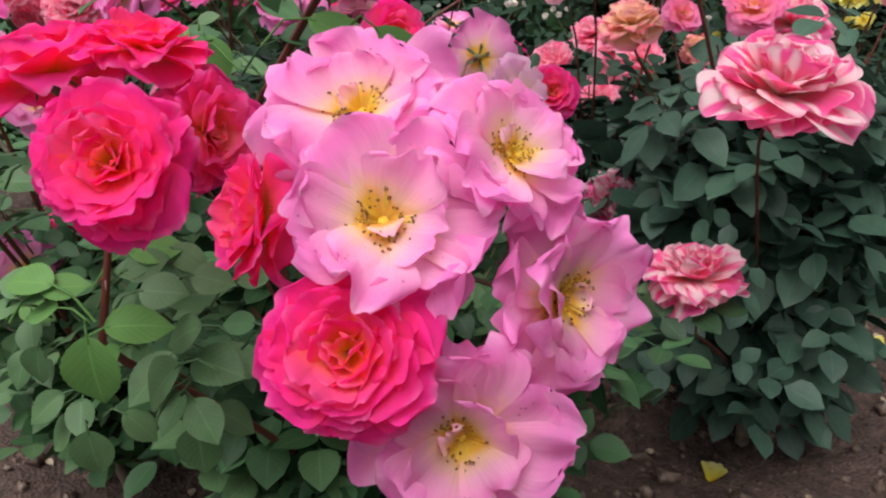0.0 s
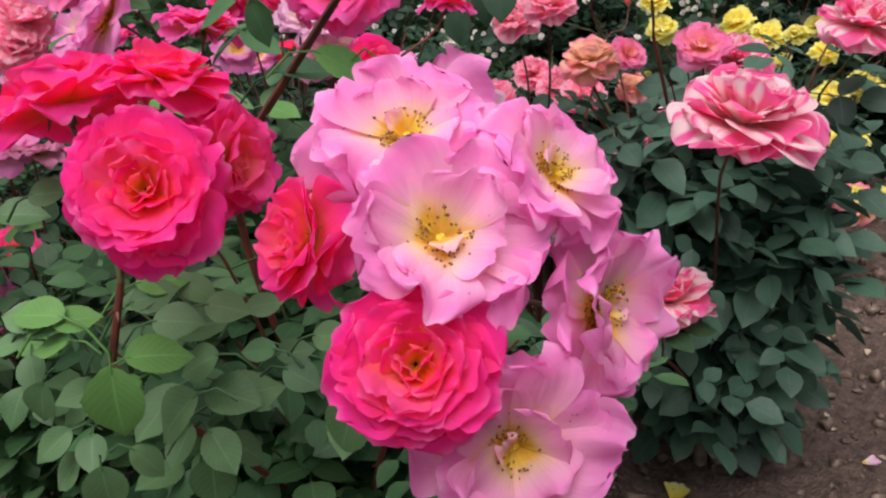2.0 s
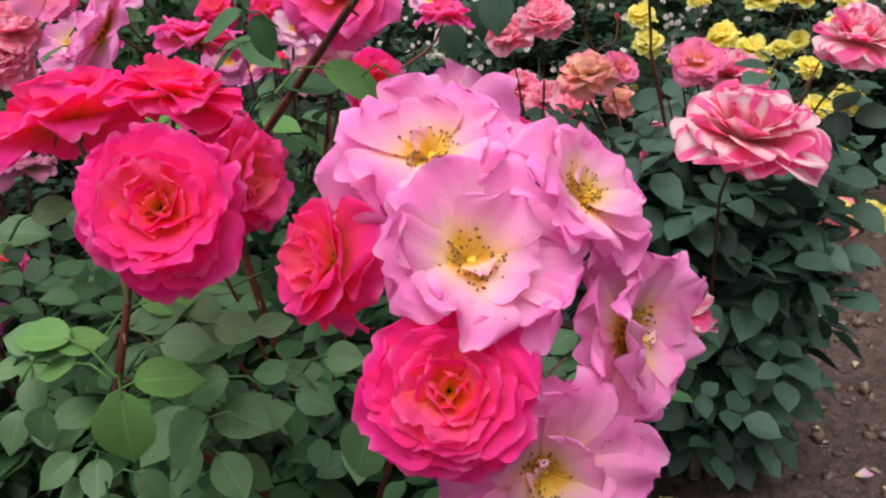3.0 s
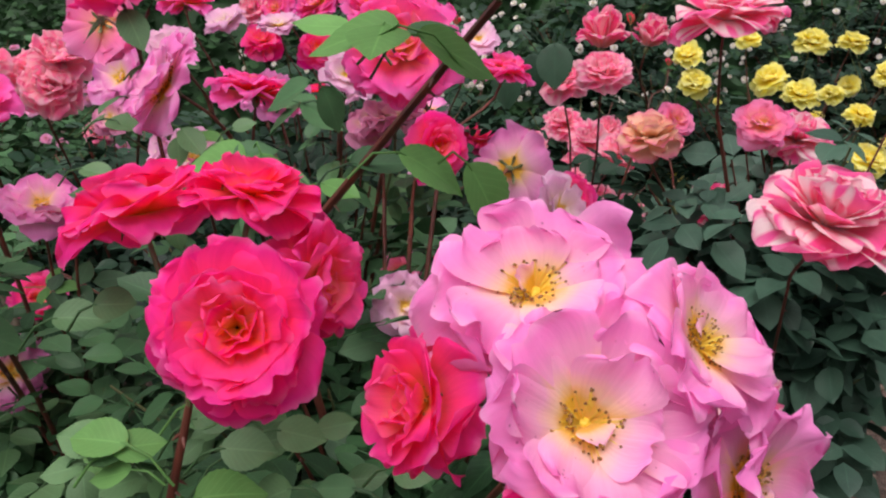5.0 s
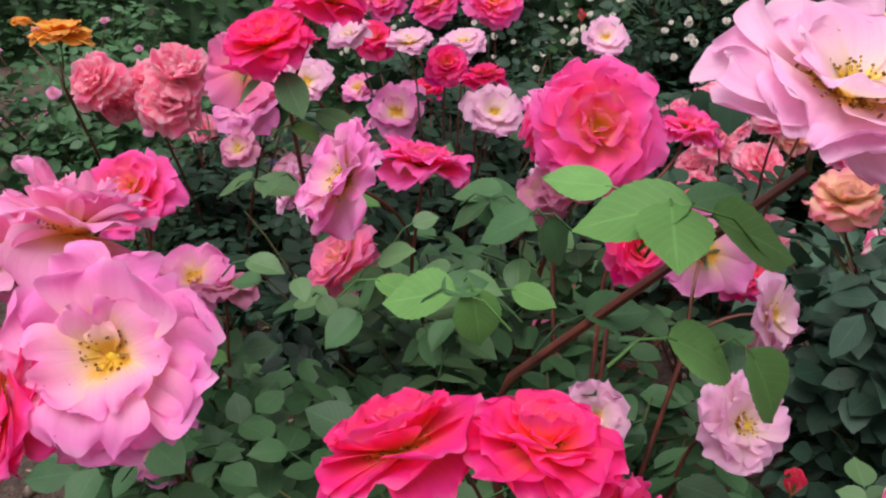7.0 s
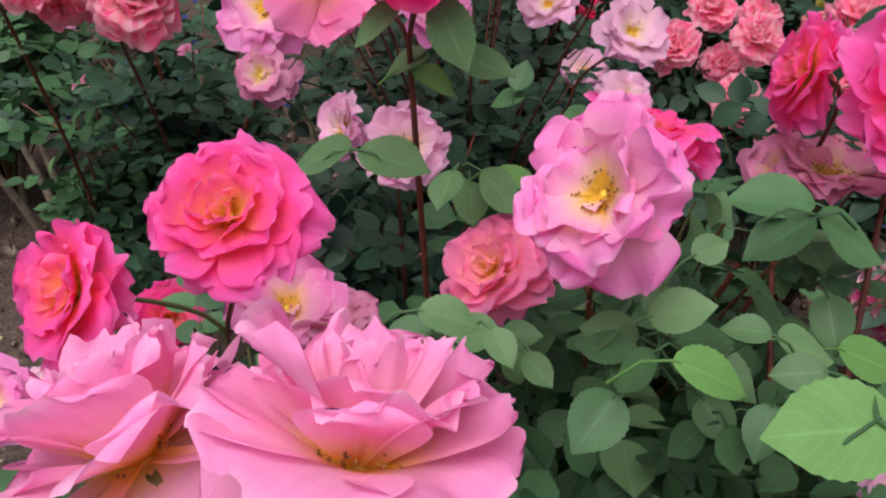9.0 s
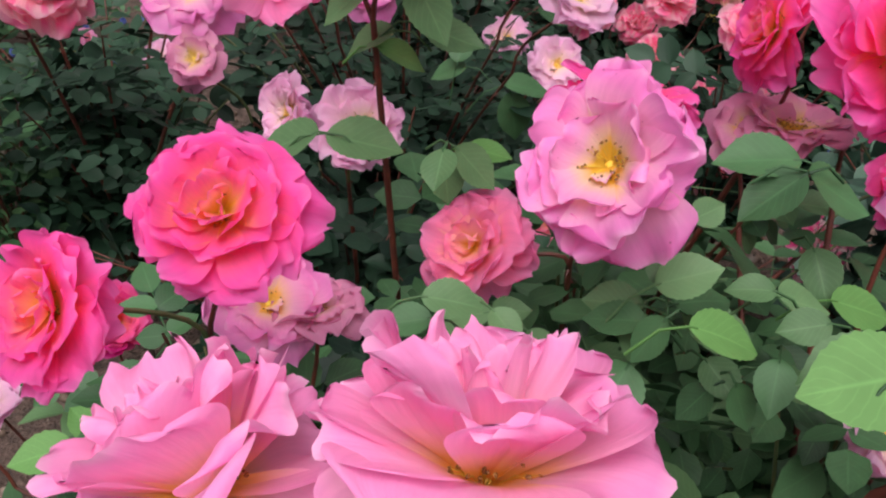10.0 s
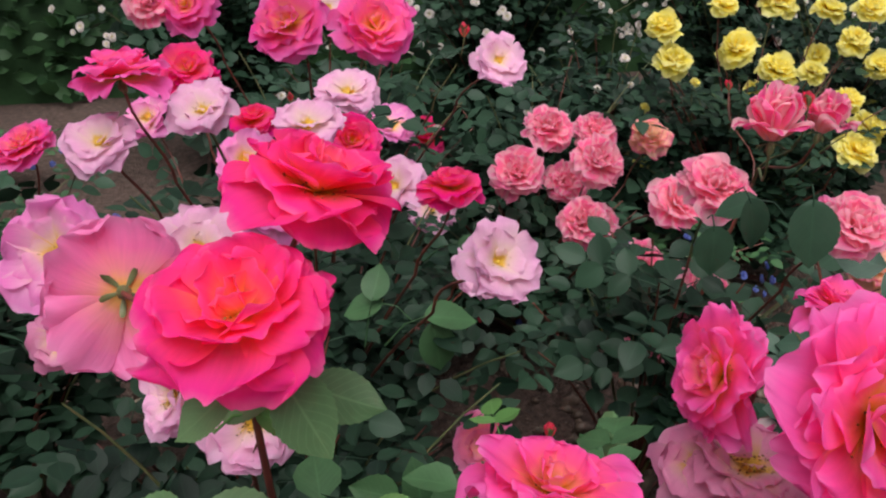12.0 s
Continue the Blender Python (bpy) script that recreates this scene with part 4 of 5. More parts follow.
bush.leaf_at((-0.624, 0.975, 0.740), (0.97, -0.17, -0.16), (0.09, -0.40, 0.91), 0.042, "fresh")
bush.leaf_at((-0.575, 0.982, 0.718), (0.42, -0.84, -0.34), (-0.02, -0.39, 0.92), 0.031, "fresh")
bush.leaf_at((-0.551, 0.976, 0.701), (0.56, -0.65, -0.51), (0.12, -0.54, 0.83), 0.030, "fresh")
bush.leaf_at((-0.482, 0.955, 0.729), (-0.87, 0.47, -0.15), (-0.35, -0.36, 0.87), 0.040, "fresh")
bush.leaf_at((-0.358, 0.937, 0.730), (0.93, -0.28, -0.24), (0.11, -0.40, 0.91), 0.045, "young")
bush.leaf_at((-0.387, 0.901, 0.743), (-0.97, 0.16, -0.19), (-0.24, -0.47, 0.85), 0.034, "fresh")
bush.leaf_at((-0.350, 0.976, 0.745), (-0.13, -0.87, -0.48), (-0.36, -0.40, 0.84), 0.042, "fresh")
bush.leaf_at((-0.598, 1.038, 0.809), (-0.39, -0.84, -0.39), (-0.35, -0.25, 0.90), 0.034, "fresh")
bush.leaf_at((-0.439, 0.938, 0.691), (0.25, -0.93, -0.28), (-0.33, -0.35, 0.88), 0.035, "fresh")
bush.leaf_at((-0.502, 0.925, 0.708), (-0.68, -0.61, -0.40), (-0.07, -0.49, 0.87), 0.046, "plain")
bush.leaf_at((-0.413, 0.903, 0.718), (-0.51, -0.72, -0.47), (-0.35, -0.33, 0.88), 0.039, "plain")
bush.leaf_at((-0.614, 0.987, 0.712), (-0.97, 0.15, -0.18), (-0.23, -0.35, 0.91), 0.035, "plain")
bush.leaf_at((-0.476, 0.944, 0.750), (0.14, 0.88, 0.46), (-0.36, -0.38, 0.85), 0.031, "fresh")
bush.leaf_at((-0.454, 0.966, 0.784), (0.94, 0.33, 0.09), (0.11, -0.55, 0.83), 0.027, "fresh")
bush.leaf_at((-0.415, 0.921, 0.756), (-0.93, 0.36, 0.05), (-0.07, -0.32, 0.95), 0.030, "fresh")
bush.done()

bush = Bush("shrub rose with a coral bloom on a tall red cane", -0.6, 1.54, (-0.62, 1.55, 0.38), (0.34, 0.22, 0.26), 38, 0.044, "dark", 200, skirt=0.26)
bush.roses("cs", (-0.622, 1.190, 0.845), last=0.75, via=(-0.600, 1.215, 0.560))
bush.rose("cs", "coral", -0.623, 1.139, 0.929, 0.0540, (-0.16, -0.39, 0.91), True)
bush.rose("cs", "pinkback", -0.694, 1.262, 0.883, 0.0524, (-0.06, 0.9, -0.44), True)
bush.rose("cs", "coral", -0.574, 1.198, 0.970, 0.0515, (0.36, -0.02, 0.93), True)
bush.roses("q8", (-0.624, 1.434, 0.573))
bush.rose("q8", "pale", -0.686, 1.421, 0.672, 0.0449, (-0.81, -0.38, 0.45), True)
bush.rose("q8", "pale", -0.616, 1.365, 0.675, 0.0520, (-0.1, -0.73, 0.67), True)
bush.leaf_at((-0.607, 1.116, 0.903), (0.43, -0.34, -0.84), (0.28, -0.83, 0.48), 0.056, "fresh")
bush.leaf_at((-0.630, 1.122, 0.898), (-0.66, 0.07, -0.75), (-0.72, -0.36, 0.60), 0.048, "fresh")
bush.leaf_at((-0.670, 1.165, 0.767), (-0.86, 0.34, -0.37), (-0.45, -0.18, 0.88), 0.063, "fresh")
bush.leaf_at((-0.665, 1.163, 0.766), (0.94, -0.20, -0.28), (0.19, -0.37, 0.91), 0.063, "fresh")
bush.leaf_at((-0.606, 1.185, 0.839), (-0.86, 0.31, -0.41), (-0.47, -0.18, 0.86), 0.046, "fresh")
bush.leaf_at((-0.587, 1.180, 0.846), (0.87, -0.25, -0.42), (0.28, -0.44, 0.85), 0.054, "fresh")
bush.leaf_at((-0.620, 1.182, 0.828), (0.91, -0.21, -0.35), (0.25, -0.40, 0.88), 0.042, "young")
bush.leaf_at((-0.572, 1.149, 0.744), (0.06, -0.32, -0.95), (-0.15, -0.94, 0.31), 0.039, "fresh")
bush.leaf_at((-0.564, 1.144, 0.756), (0.65, -0.34, -0.68), (0.36, -0.65, 0.67), 0.048, "fresh")
bush.leaf_at((-0.550, 1.160, 0.747), (0.96, -0.17, -0.24), (0.17, -0.35, 0.92), 0.040, "young")
bush.done()

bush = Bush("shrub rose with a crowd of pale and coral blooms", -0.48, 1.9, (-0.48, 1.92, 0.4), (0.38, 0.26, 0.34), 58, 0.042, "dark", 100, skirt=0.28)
bush.roses("q5", (-0.278, 1.811, 0.497))
bush.rose("q5", "pale", -0.258, 1.732, 0.590, 0.0490, (-0.17, -0.84, 0.52))
bush.roses("rr0", (-0.409, 1.563, 0.691), None, 0.003)
bush.rose("rr0", "coral", -0.391, 1.494, 0.831, 0.0381, (-0.01, 0.05, 1.0))
bush.roses("rr1", (-0.392, 1.787, 0.612), None, 0.003)
bush.rose("rr1", "pale", -0.394, 1.724, 0.739, 0.0460, (-0.43, -0.52, 0.74))
bush.roses("rr2", (-0.245, 2.162, 0.367), None, 0.003)
bush.rose("rr2", "pale", -0.218, 2.134, 0.496, 0.0536, (-0.22, -0.59, 0.78))
bush.roses("rr3", (-0.182, 2.064, 0.234), None, 0.003)
bush.rose("rr3", "bud", -0.153, 1.991, 0.331, 0.0145, (-0.31, -0.94, 0.15))
bush.roses("t0", (-0.472, 1.752, 0.698), None, 0.003)
bush.rose("t0", "red", -0.461, 1.683, 0.820, 0.0402, (0.1, -0.75, 0.65))
bush.roses("t1", (-0.512, 1.678, 0.730), None, 0.003)
bush.rose("t1", "pale", -0.520, 1.623, 0.867, 0.0381, (-0.13, -0.32, 0.94))
bush.roses("t2", (-0.601, 1.729, 0.737), None, 0.003)
bush.rose("t2", "pale", -0.631, 1.680, 0.871, 0.0421, (-0.17, -0.45, 0.88))
bush.roses("t3", (-0.695, 1.745, 0.701), None, 0.003)
bush.rose("t3", "pale", -0.747, 1.700, 0.835, 0.0422, (-0.17, -0.45, 0.88))
bush.roses("t4", (-0.531, 2.172, 0.537), None, 0.003)
bush.rose("t4", "coral", -0.541, 2.233, 0.675, 0.0480, (-0.11, -0.25, 0.96))
bush.roses("t5", (-0.446, 1.863, 0.702), None, 0.003)
bush.rose("t5", "pale", -0.435, 1.834, 0.838, 0.0435, (-0.01, -0.37, 0.93))
bush.roses("t6", (-0.293, 2.293, 0.479), None, 0.003)
bush.rose("t6", "pink", -0.258, 2.320, 0.615, 0.0598, (-0.01, -0.37, 0.93))
bush.roses("t7", (-0.168, 2.544, 0.357), None, 0.003)
bush.rose("t7", "coral", -0.104, 2.593, 0.491, 0.0610, (0.22, -0.42, 0.88))
bush.roses("t8", (-0.492, 2.044, 0.612), None, 0.003)
bush.rose("t8", "bud", -0.486, 2.097, 0.751, 0.0107, (0.03, 0.18, 0.98))
bush.roses("t20", (-0.673, 1.736, 0.765), None, 0.003)
bush.rose("t20", "candy", -0.716, 1.721, 0.904, 0.0532, (-0.09, 0.18, 0.98), True)
bush.roses("t21", (-0.684, 2.285, 0.525), None, 0.003)
bush.rose("t21", "pink", -0.734, 2.356, 0.654, 0.0500, (-0.21, -0.58, 0.79), True)
bush.roses("x0", (-0.621, 1.507, 0.719), None, 0.003)
bush.rose("x0", "pale", -0.646, 1.393, 0.843, 0.0412, (0.05, -0.73, 0.68))
bush.roses("x1", (-0.565, 2.006, 0.560), None, 0.003)
bush.rose("x1", "pink", -0.576, 2.005, 0.684, 0.0509, (0.05, -0.73, 0.68))
bush.roses("x2", (-0.734, 1.571, 0.597), None, 0.003)
bush.rose("x2", "mauve", -0.785, 1.472, 0.721, 0.0340, (0.05, -0.73, 0.68))
bush.roses("x3", (-0.402, 1.509, 0.670), None, 0.003)
bush.rose("x3", "pale", -0.376, 1.389, 0.797, 0.0443, (0.16, -0.65, 0.75))
bush.roses("x4", (-0.625, 2.060, 0.686), None, 0.003)
bush.rose("x4", "coral", -0.648, 2.080, 0.816, 0.0485, (0.05, -0.58, 0.81))
bush.roses("x5", (-0.550, 1.776, 0.606), None, 0.003)
bush.rose("x5", "pink", -0.559, 1.720, 0.727, 0.0509, (0.03, -0.78, 0.63))
bush.leaf_at((-0.364, 1.545, 0.737), (0.94, -0.17, -0.29), (0.20, -0.40, 0.90), 0.057, "plain")
bush.leaf_at((-0.453, 1.548, 0.667), (-0.83, 0.42, -0.37), (-0.47, -0.17, 0.87), 0.054, "plain")
bush.leaf_at((-0.466, 1.547, 0.673), (0.39, 0.59, 0.70), (-0.32, -0.63, 0.71), 0.046, "plain")
bush.leaf_at((-0.387, 1.557, 0.624), (0.13, -0.31, -0.94), (-0.04, -0.95, 0.31), 0.068, "plain")
bush.leaf_at((-0.398, 1.557, 0.634), (0.99, -0.10, -0.09), (0.06, -0.34, 0.94), 0.070, "plain")
bush.done()

bush = Bush("shrub rose with salmon flower heads in full bloom", -1.0, 1.98, (-1.0, 2.0, 0.36), (0.36, 0.28, 0.32), 40, 0.042, "dark", 80, skirt=0.24)
bush.roses("yc", (-0.797, 1.621, 0.677))
bush.rose("yc", "pink", -0.778, 1.525, 0.783, 0.0587, (-0.28, -0.79, 0.55))
bush.roses("far", (-0.887, 1.969, 0.623))
bush.rose("far", "candy", -0.882, 1.968, 0.745, 0.0489, (-0.32, -0.18, 0.93))
bush.roses("lo0", (-0.980, 2.033, 0.189), None, 0.003)
bush.rose("lo0", "pale", -0.989, 2.009, 0.288, 0.0412, (-0.29, -0.94, 0.18))
bush.roses("lo1", (-1.015, 2.457, 0.182), None, 0.003)
bush.rose("lo1", "rose", -1.029, 2.537, 0.297, 0.0401, (-0.27, -0.81, 0.51))
bush.roses("lo2", (-0.848, 1.954, 0.422), None, 0.003)
bush.rose("lo2", "mauve", -0.823, 1.927, 0.547, 0.0460, (-0.24, -0.67, 0.71))
bush.roses("lo3", (-0.934, 2.227, 0.321), None, 0.003)
bush.rose("lo3", "pale", -0.928, 2.261, 0.446, 0.0398, (-0.24, -0.67, 0.71))
bush.roses("c", (-1.032, 1.747, 0.694))
bush.rose("c", "salmon", -1.092, 1.658, 0.797, 0.0535, (-0.29, -0.78, 0.56), True)
bush.rose("c", "salmon", -1.037, 1.731, 0.768, 0.0552, (0.05, -0.73, 0.68), True)
bush.rose("c", "salmon", -0.962, 1.692, 0.799, 0.0630, (0.27, -0.5, 0.82), True)
bush.rose("c", "salmon", -0.973, 1.672, 0.751, 0.0567, (0.3, -0.83, 0.47), True)
bush.rose("c", "salmon", -1.081, 1.692, 0.743, 0.0326, (0.3, -0.95, 0.13), True)
bush.roses("x", (-1.083, 2.130, 0.491))
bush.rose("x", "salmon", -1.093, 2.137, 0.591, 0.0388, (0.05, -0.73, 0.68))
bush.done()

bush = Bush("hybrid tea rose with pink and cream striped blooms", 0.3, 1.3, (0.28, 1.3, 0.52), (0.3, 0.22, 0.27), 62, 0.056, "blue", 280, skirt=0.17)
bush.roses("s0", (0.174, 0.994, 0.576), None, 0.003)
bush.rose("s0", "stripe", 0.152, 0.89, 0.692, 0.0750, (0.15, -0.33, 0.93), True)
bush.roses("s1", (0.276, 1.389, 0.472), None, 0.003)
bush.rose("s1", "stripe", 0.233, 1.381, 0.58, 0.0526, (-0.76, -0.54, 0.37), True)
bush.roses("s2", (0.126, 1.025, 0.349))
bush.rose("s2", "stripe", 0.097, 0.939, 0.469, 0.0563, (-0.00, -0.18, 0.98))
bush.roses("p0", (0.110, 1.253, 0.601), None, 0.003)
bush.rose("p0", "peach", 0.058, 1.208, 0.725, 0.0449, (-0.11, -0.20, 0.97))
bush.roses("p1", (0.201, 1.544, 0.583), None, 0.003)
bush.rose("p1", "rose", 0.199, 1.56, 0.699, 0.0367, (0.39, -0.76, 0.52))
bush.roses("d", (0.269, 1.297, 0.615))
bush.rose("d", "rose", 0.229, 1.247, 0.737, 0.0413, (-0.22, -0.63, 0.75))
bush.rose("d", "stripe", 0.294, 1.278, 0.71, 0.0534, (0.00, -0.36, 0.93))
bush.roses("d3", (0.369, 1.165, 0.657))
bush.rose("d3", "stripe", 0.382, 1.092, 0.769, 0.0589, (0.00, -0.29, 0.96))
bush.roses("d4", (0.136, 1.175, 0.763))
bush.rose("d4", "stripe", 0.109, 1.106, 0.885, 0.0638, (0.01, -0.01, 1.00), True)
bush.roses("sa0", (0.211, 1.746, 0.342), None, 0.003)
bush.rose("sa0", "salmon", 0.161, 1.757, 0.461, 0.0531, (0.09, -0.8, 0.59))
bush.roses("sa1", (0.405, 2.253, 0.099), None, 0.003)
bush.rose("sa1", "salmon", 0.372, 2.322, 0.218, 0.0588, (0.09, -0.8, 0.59))
bush.roses("sb", (0.300, 1.923, 0.271))
bush.rose("sb", "salmon", 0.262, 1.941, 0.365, 0.0558, (0.03, -0.84, 0.54))
bush.roses("m5", (0.099, 1.441, 0.307))
bush.rose("m5", "stripe", 0.067, 1.42, 0.408, 0.0507, (0.07, -0.83, 0.56))
bush.done()

bush = Bush("hybrid tea rose with a tall striped pink bloom and salmon roses", 0.06, 1.72, (0.06, 1.72, 0.42), (0.24, 0.16, 0.22), 20, 0.052, "dark", 160, skirt=0.38)
bush.roses("t", (0.194, 1.729, 0.687))
bush.rose("t", "urn", 0.058, 1.556, 0.828, 0.0604, (0.1, 0.21, 0.97), True)
bush.rose("t", "urn", 0.141, 1.566, 0.830, 0.0482, (0.30, 0.10, 0.95), True)
bush.rose("t", "bud", 0.108, 1.562, 0.868, 0.0134, (0.07, 0.28, 0.96), True)
bush.rose("t", "bud", 0.303, 1.974, 0.762, 0.0125, (0.03, 0.18, 0.98), True)
bush.roses("s0", (0.022, 1.623, 0.631), None, 0.003)
bush.rose("s0", "salmon", -0.008, 1.561, 0.766, 0.0477, (-0.15, -0.4, 0.9), True)
bush.roses("s1", (0.038, 1.456, 0.666), None, 0.003)
bush.rose("s1", "salmon", 0.022, 1.365, 0.799, 0.0426, (-0.06, -0.52, 0.85), True)
bush.roses("s2", (0.923, 2.166, 0.057), None, 0.003)
bush.rose("s2", "peach", 1.001, 2.149, 0.190, 0.0592, (-0.18, -0.49, 0.86), True)
bush.roses("s3", (0.229, 1.973, 0.147), None, 0.003)
bush.rose("s3", "salmon", 0.206, 1.920, 0.262, 0.0610, (-0.28, -0.83, 0.49), True)
bush.roses("f0", (-0.211, 1.625, 0.293), None, 0.003)
bush.rose("f0", "rose", -0.307, 1.551, 0.411, 0.0471, (-0.58, -0.61, 0.55))
bush.roses("f1", (0.168, 2.390, -0.267), None, 0.003)
bush.rose("f1", "pale", 0.132, 2.388, -0.195, 0.0594, (-0.28, -0.89, -0.36))
bush.roses("f2", (0.379, 2.403, -0.488), None, 0.003)
bush.rose("f2", "pale", 0.376, 2.415, -0.359, 0.0596, (-0.21, -0.59, 0.78))
bush.roses("f3", (-0.175, 1.551, 0.312), None, 0.003)
bush.rose("f3", "bud", -0.236, 1.501, 0.451, 0.0129, (0.02, 0.15, 0.99))
bush.leaf_at((-0.057, 1.347, 0.849), (-0.01, -0.27, -0.96), (-0.23, -0.94, 0.26), 0.072, "dark")
bush.leaf_at((-0.124, 1.403, 0.801), (0.03, -0.28, -0.96), (-0.17, -0.95, 0.27), 0.058, "dark")
bush.leaf_at((-0.086, 1.404, 0.829), (0.24, -0.31, -0.92), (0.11, -0.93, 0.35), 0.060, "dark")
bush.leaf_at((-0.052, 1.428, 0.813), (-0.83, 0.42, -0.37), (-0.47, -0.17, 0.87), 0.050, "dark")
bush.done()

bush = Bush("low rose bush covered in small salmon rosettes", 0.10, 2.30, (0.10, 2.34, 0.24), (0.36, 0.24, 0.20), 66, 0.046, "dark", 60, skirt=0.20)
bush.roses("s0", (0.143, 2.411, 0.437), None, 0.003)
bush.rose("s0", "salmon", 0.129, 2.361, 0.567, 0.0578, (-0.2, -0.57, 0.8), True)
bush.roses("s1", (0.261, 2.431, 0.411), None, 0.003)
bush.rose("s1", "salmon", 0.264, 2.384, 0.541, 0.0518, (-0.2, -0.57, 0.8), True)
bush.roses("s2", (0.178, 2.265, 0.417), None, 0.003)
bush.rose("s2", "salmon", 0.175, 2.195, 0.546, 0.0564, (-0.09, -0.6, 0.79), True)
bush.roses("s3", (0.048, 2.310, 0.383), None, 0.003)
bush.rose("s3", "salmon", 0.015, 2.248, 0.510, 0.0589, (-0.33, -0.57, 0.75), True)
bush.roses("s4", (0.174, 2.370, 0.322), None, 0.003)
bush.rose("s4", "salmon", 0.163, 2.312, 0.450, 0.0531, (-0.22, -0.61, 0.76), True)
bush.roses("s5", (0.144, 2.227, 0.304), None, 0.003)
bush.rose("s5", "salmon", 0.129, 2.147, 0.428, 0.0553, (-0.24, -0.69, 0.68), True)
bush.roses("s6", (0.216, 2.124, 0.243), None, 0.003)
bush.rose("s6", "salmon", 0.212, 2.030, 0.367, 0.0537, (-0.24, -0.69, 0.68), True)
bush.roses("s7", (0.407, 2.447, 0.372), None, 0.003)
bush.rose("s7", "peach", 0.433, 2.410, 0.507, 0.0513, (-0.15, -0.4, 0.9), True)
bush.roses("x", (0.169, 2.072, 0.413))
bush.rose("x", "salmon", 0.188, 1.914, 0.569, 0.0528, (0.05, -0.73, 0.68))
bush.rose("x", "salmon", 0.215, 2.239, 0.371, 0.0568, (0.05, -0.73, 0.68))
bush.done()

bush = Bush("rose bush with pink blooms above dark leaves", -0.36, 2.42, (-0.36, 2.45, 0.42), (0.42, 0.24, 0.36), 34, 0.046, "dark", 40, skirt=0.25)
bush.roses("b0", (-0.172, 2.150, 0.697), None, 0.003)
bush.rose("b0", "pale", -0.134, 2.036, 0.820, 0.0520, (-0.01, -0.74, 0.67))
bush.roses("b1", (-0.459, 2.032, 0.779), None, 0.003)
bush.rose("b1", "candy", -0.491, 1.983, 0.902, 0.0654, (-0.46, -0.6, 0.66))
bush.roses("b2", (-0.373, 2.365, 0.733), None, 0.003)
bush.rose("b2", "pale", -0.380, 2.324, 0.861, 0.0464, (-0.22, -0.61, 0.76))
bush.roses("b3", (-0.389, 2.000, 0.784), None, 0.003)
bush.rose("b3", "candy", -0.376, 1.937, 0.907, 0.0628, (-0.01, -0.74, 0.67))
bush.roses("b4", (-0.583, 2.292, 0.774), None, 0.003)
bush.rose("b4", "candy", -0.639, 2.238, 0.888, 0.0539, (-0.28, -0.83, 0.49))
bush.roses("b5", (-0.230, 2.106, 0.715), None, 0.003)
bush.rose("b5", "bud", -0.183, 2.078, 0.854, 0.0162, (0.03, 0.18, 0.98))
bush.roses("b6", (-0.633, 2.309, 0.775), None, 0.003)
bush.rose("b6", "salmon", -0.700, 2.258, 0.889, 0.0441, (-0.28, -0.83, 0.49))
bush.done()

bush = Bush("yellow rose bush with lemon blooms in clusters", 0.82, 2.5, (0.84, 2.56, 0.36), (0.5, 0.34, 0.28), 56, 0.044, "dark", 60)
bush.roses("y0", (0.578, 2.603, 0.618), None, 0.003)
bush.rose("y0", "yellow", 0.545, 2.594, 0.738, 0.0474, (-0.27, -0.29, 0.92))
bush.roses("y1", (0.589, 2.563, 0.537), None, 0.003)
bush.rose("y1", "yellow", 0.557, 2.548, 0.657, 0.0533, (-0.16, -0.47, 0.87))
bush.roses("y2", (0.825, 2.648, 0.539), None, 0.003)
bush.rose("y2", "yellow", 0.825, 2.645, 0.659, 0.0560, (-0.33, -0.44, 0.84))
bush.roses("y3", (0.867, 2.541, 0.504), None, 0.003)
bush.rose("y3", "yellow", 0.874, 2.524, 0.624, 0.0560, (-0.05, -0.29, 0.95))
bush.roses("y4", (0.924, 2.490, 0.513), None, 0.003)
bush.rose("y4", "yellow", 0.938, 2.466, 0.633, 0.0379, (-0.01, -0.38, 0.93))
bush.roses("y5", (0.950, 2.389, 0.468), None, 0.003)
bush.rose("y5", "yellow", 0.968, 2.352, 0.588, 0.0396, (0.19, -0.51, 0.84))
bush.roses("y6", (1.128, 2.597, 0.555), None, 0.003)
bush.rose("y6", "yellow", 1.169, 2.587, 0.675, 0.0486, (-0.05, -0.40, 0.91))
bush.roses("y7", (0.957, 2.337, 0.349), None, 0.003)
bush.rose("y7", "yellow", 0.976, 2.292, 0.469, 0.0560, (0.03, -0.53, 0.85))
bush.roses("y8", (1.099, 2.453, 0.358), None, 0.003)
bush.rose("y8", "yellow", 1.137, 2.424, 0.478, 0.0553, (0.15, -0.50, 0.85))
bush.roses("y9", (0.743, 2.625, 0.663), None, 0.003)
bush.rose("y9", "yellow", 0.733, 2.619, 0.783, 0.0379, (0.05, -0.38, 0.93))
bush.roses("y10", (0.945, 2.686, 0.648), None, 0.003)
bush.rose("y10", "yellow", 0.962, 2.688, 0.768, 0.0560, (-0.01, -0.33, 0.95))
bush.roses("y11", (0.999, 2.571, 0.656), None, 0.003)
bush.rose("y11", "yellow", 1.024, 2.558, 0.776, 0.0462, (0.07, -0.32, 0.94))
bush.roses("y12", (1.170, 2.614, 0.641), None, 0.003)
bush.rose("y12", "yellow", 1.218, 2.607, 0.761, 0.0484, (-0.19, -0.47, 0.86))
bush.roses("y13", (0.562, 2.583, 0.249), None, 0.003)
bush.rose("y13", "yellow", 0.527, 2.572, 0.369, 0.0254, (-0.26, -0.30, 0.92))
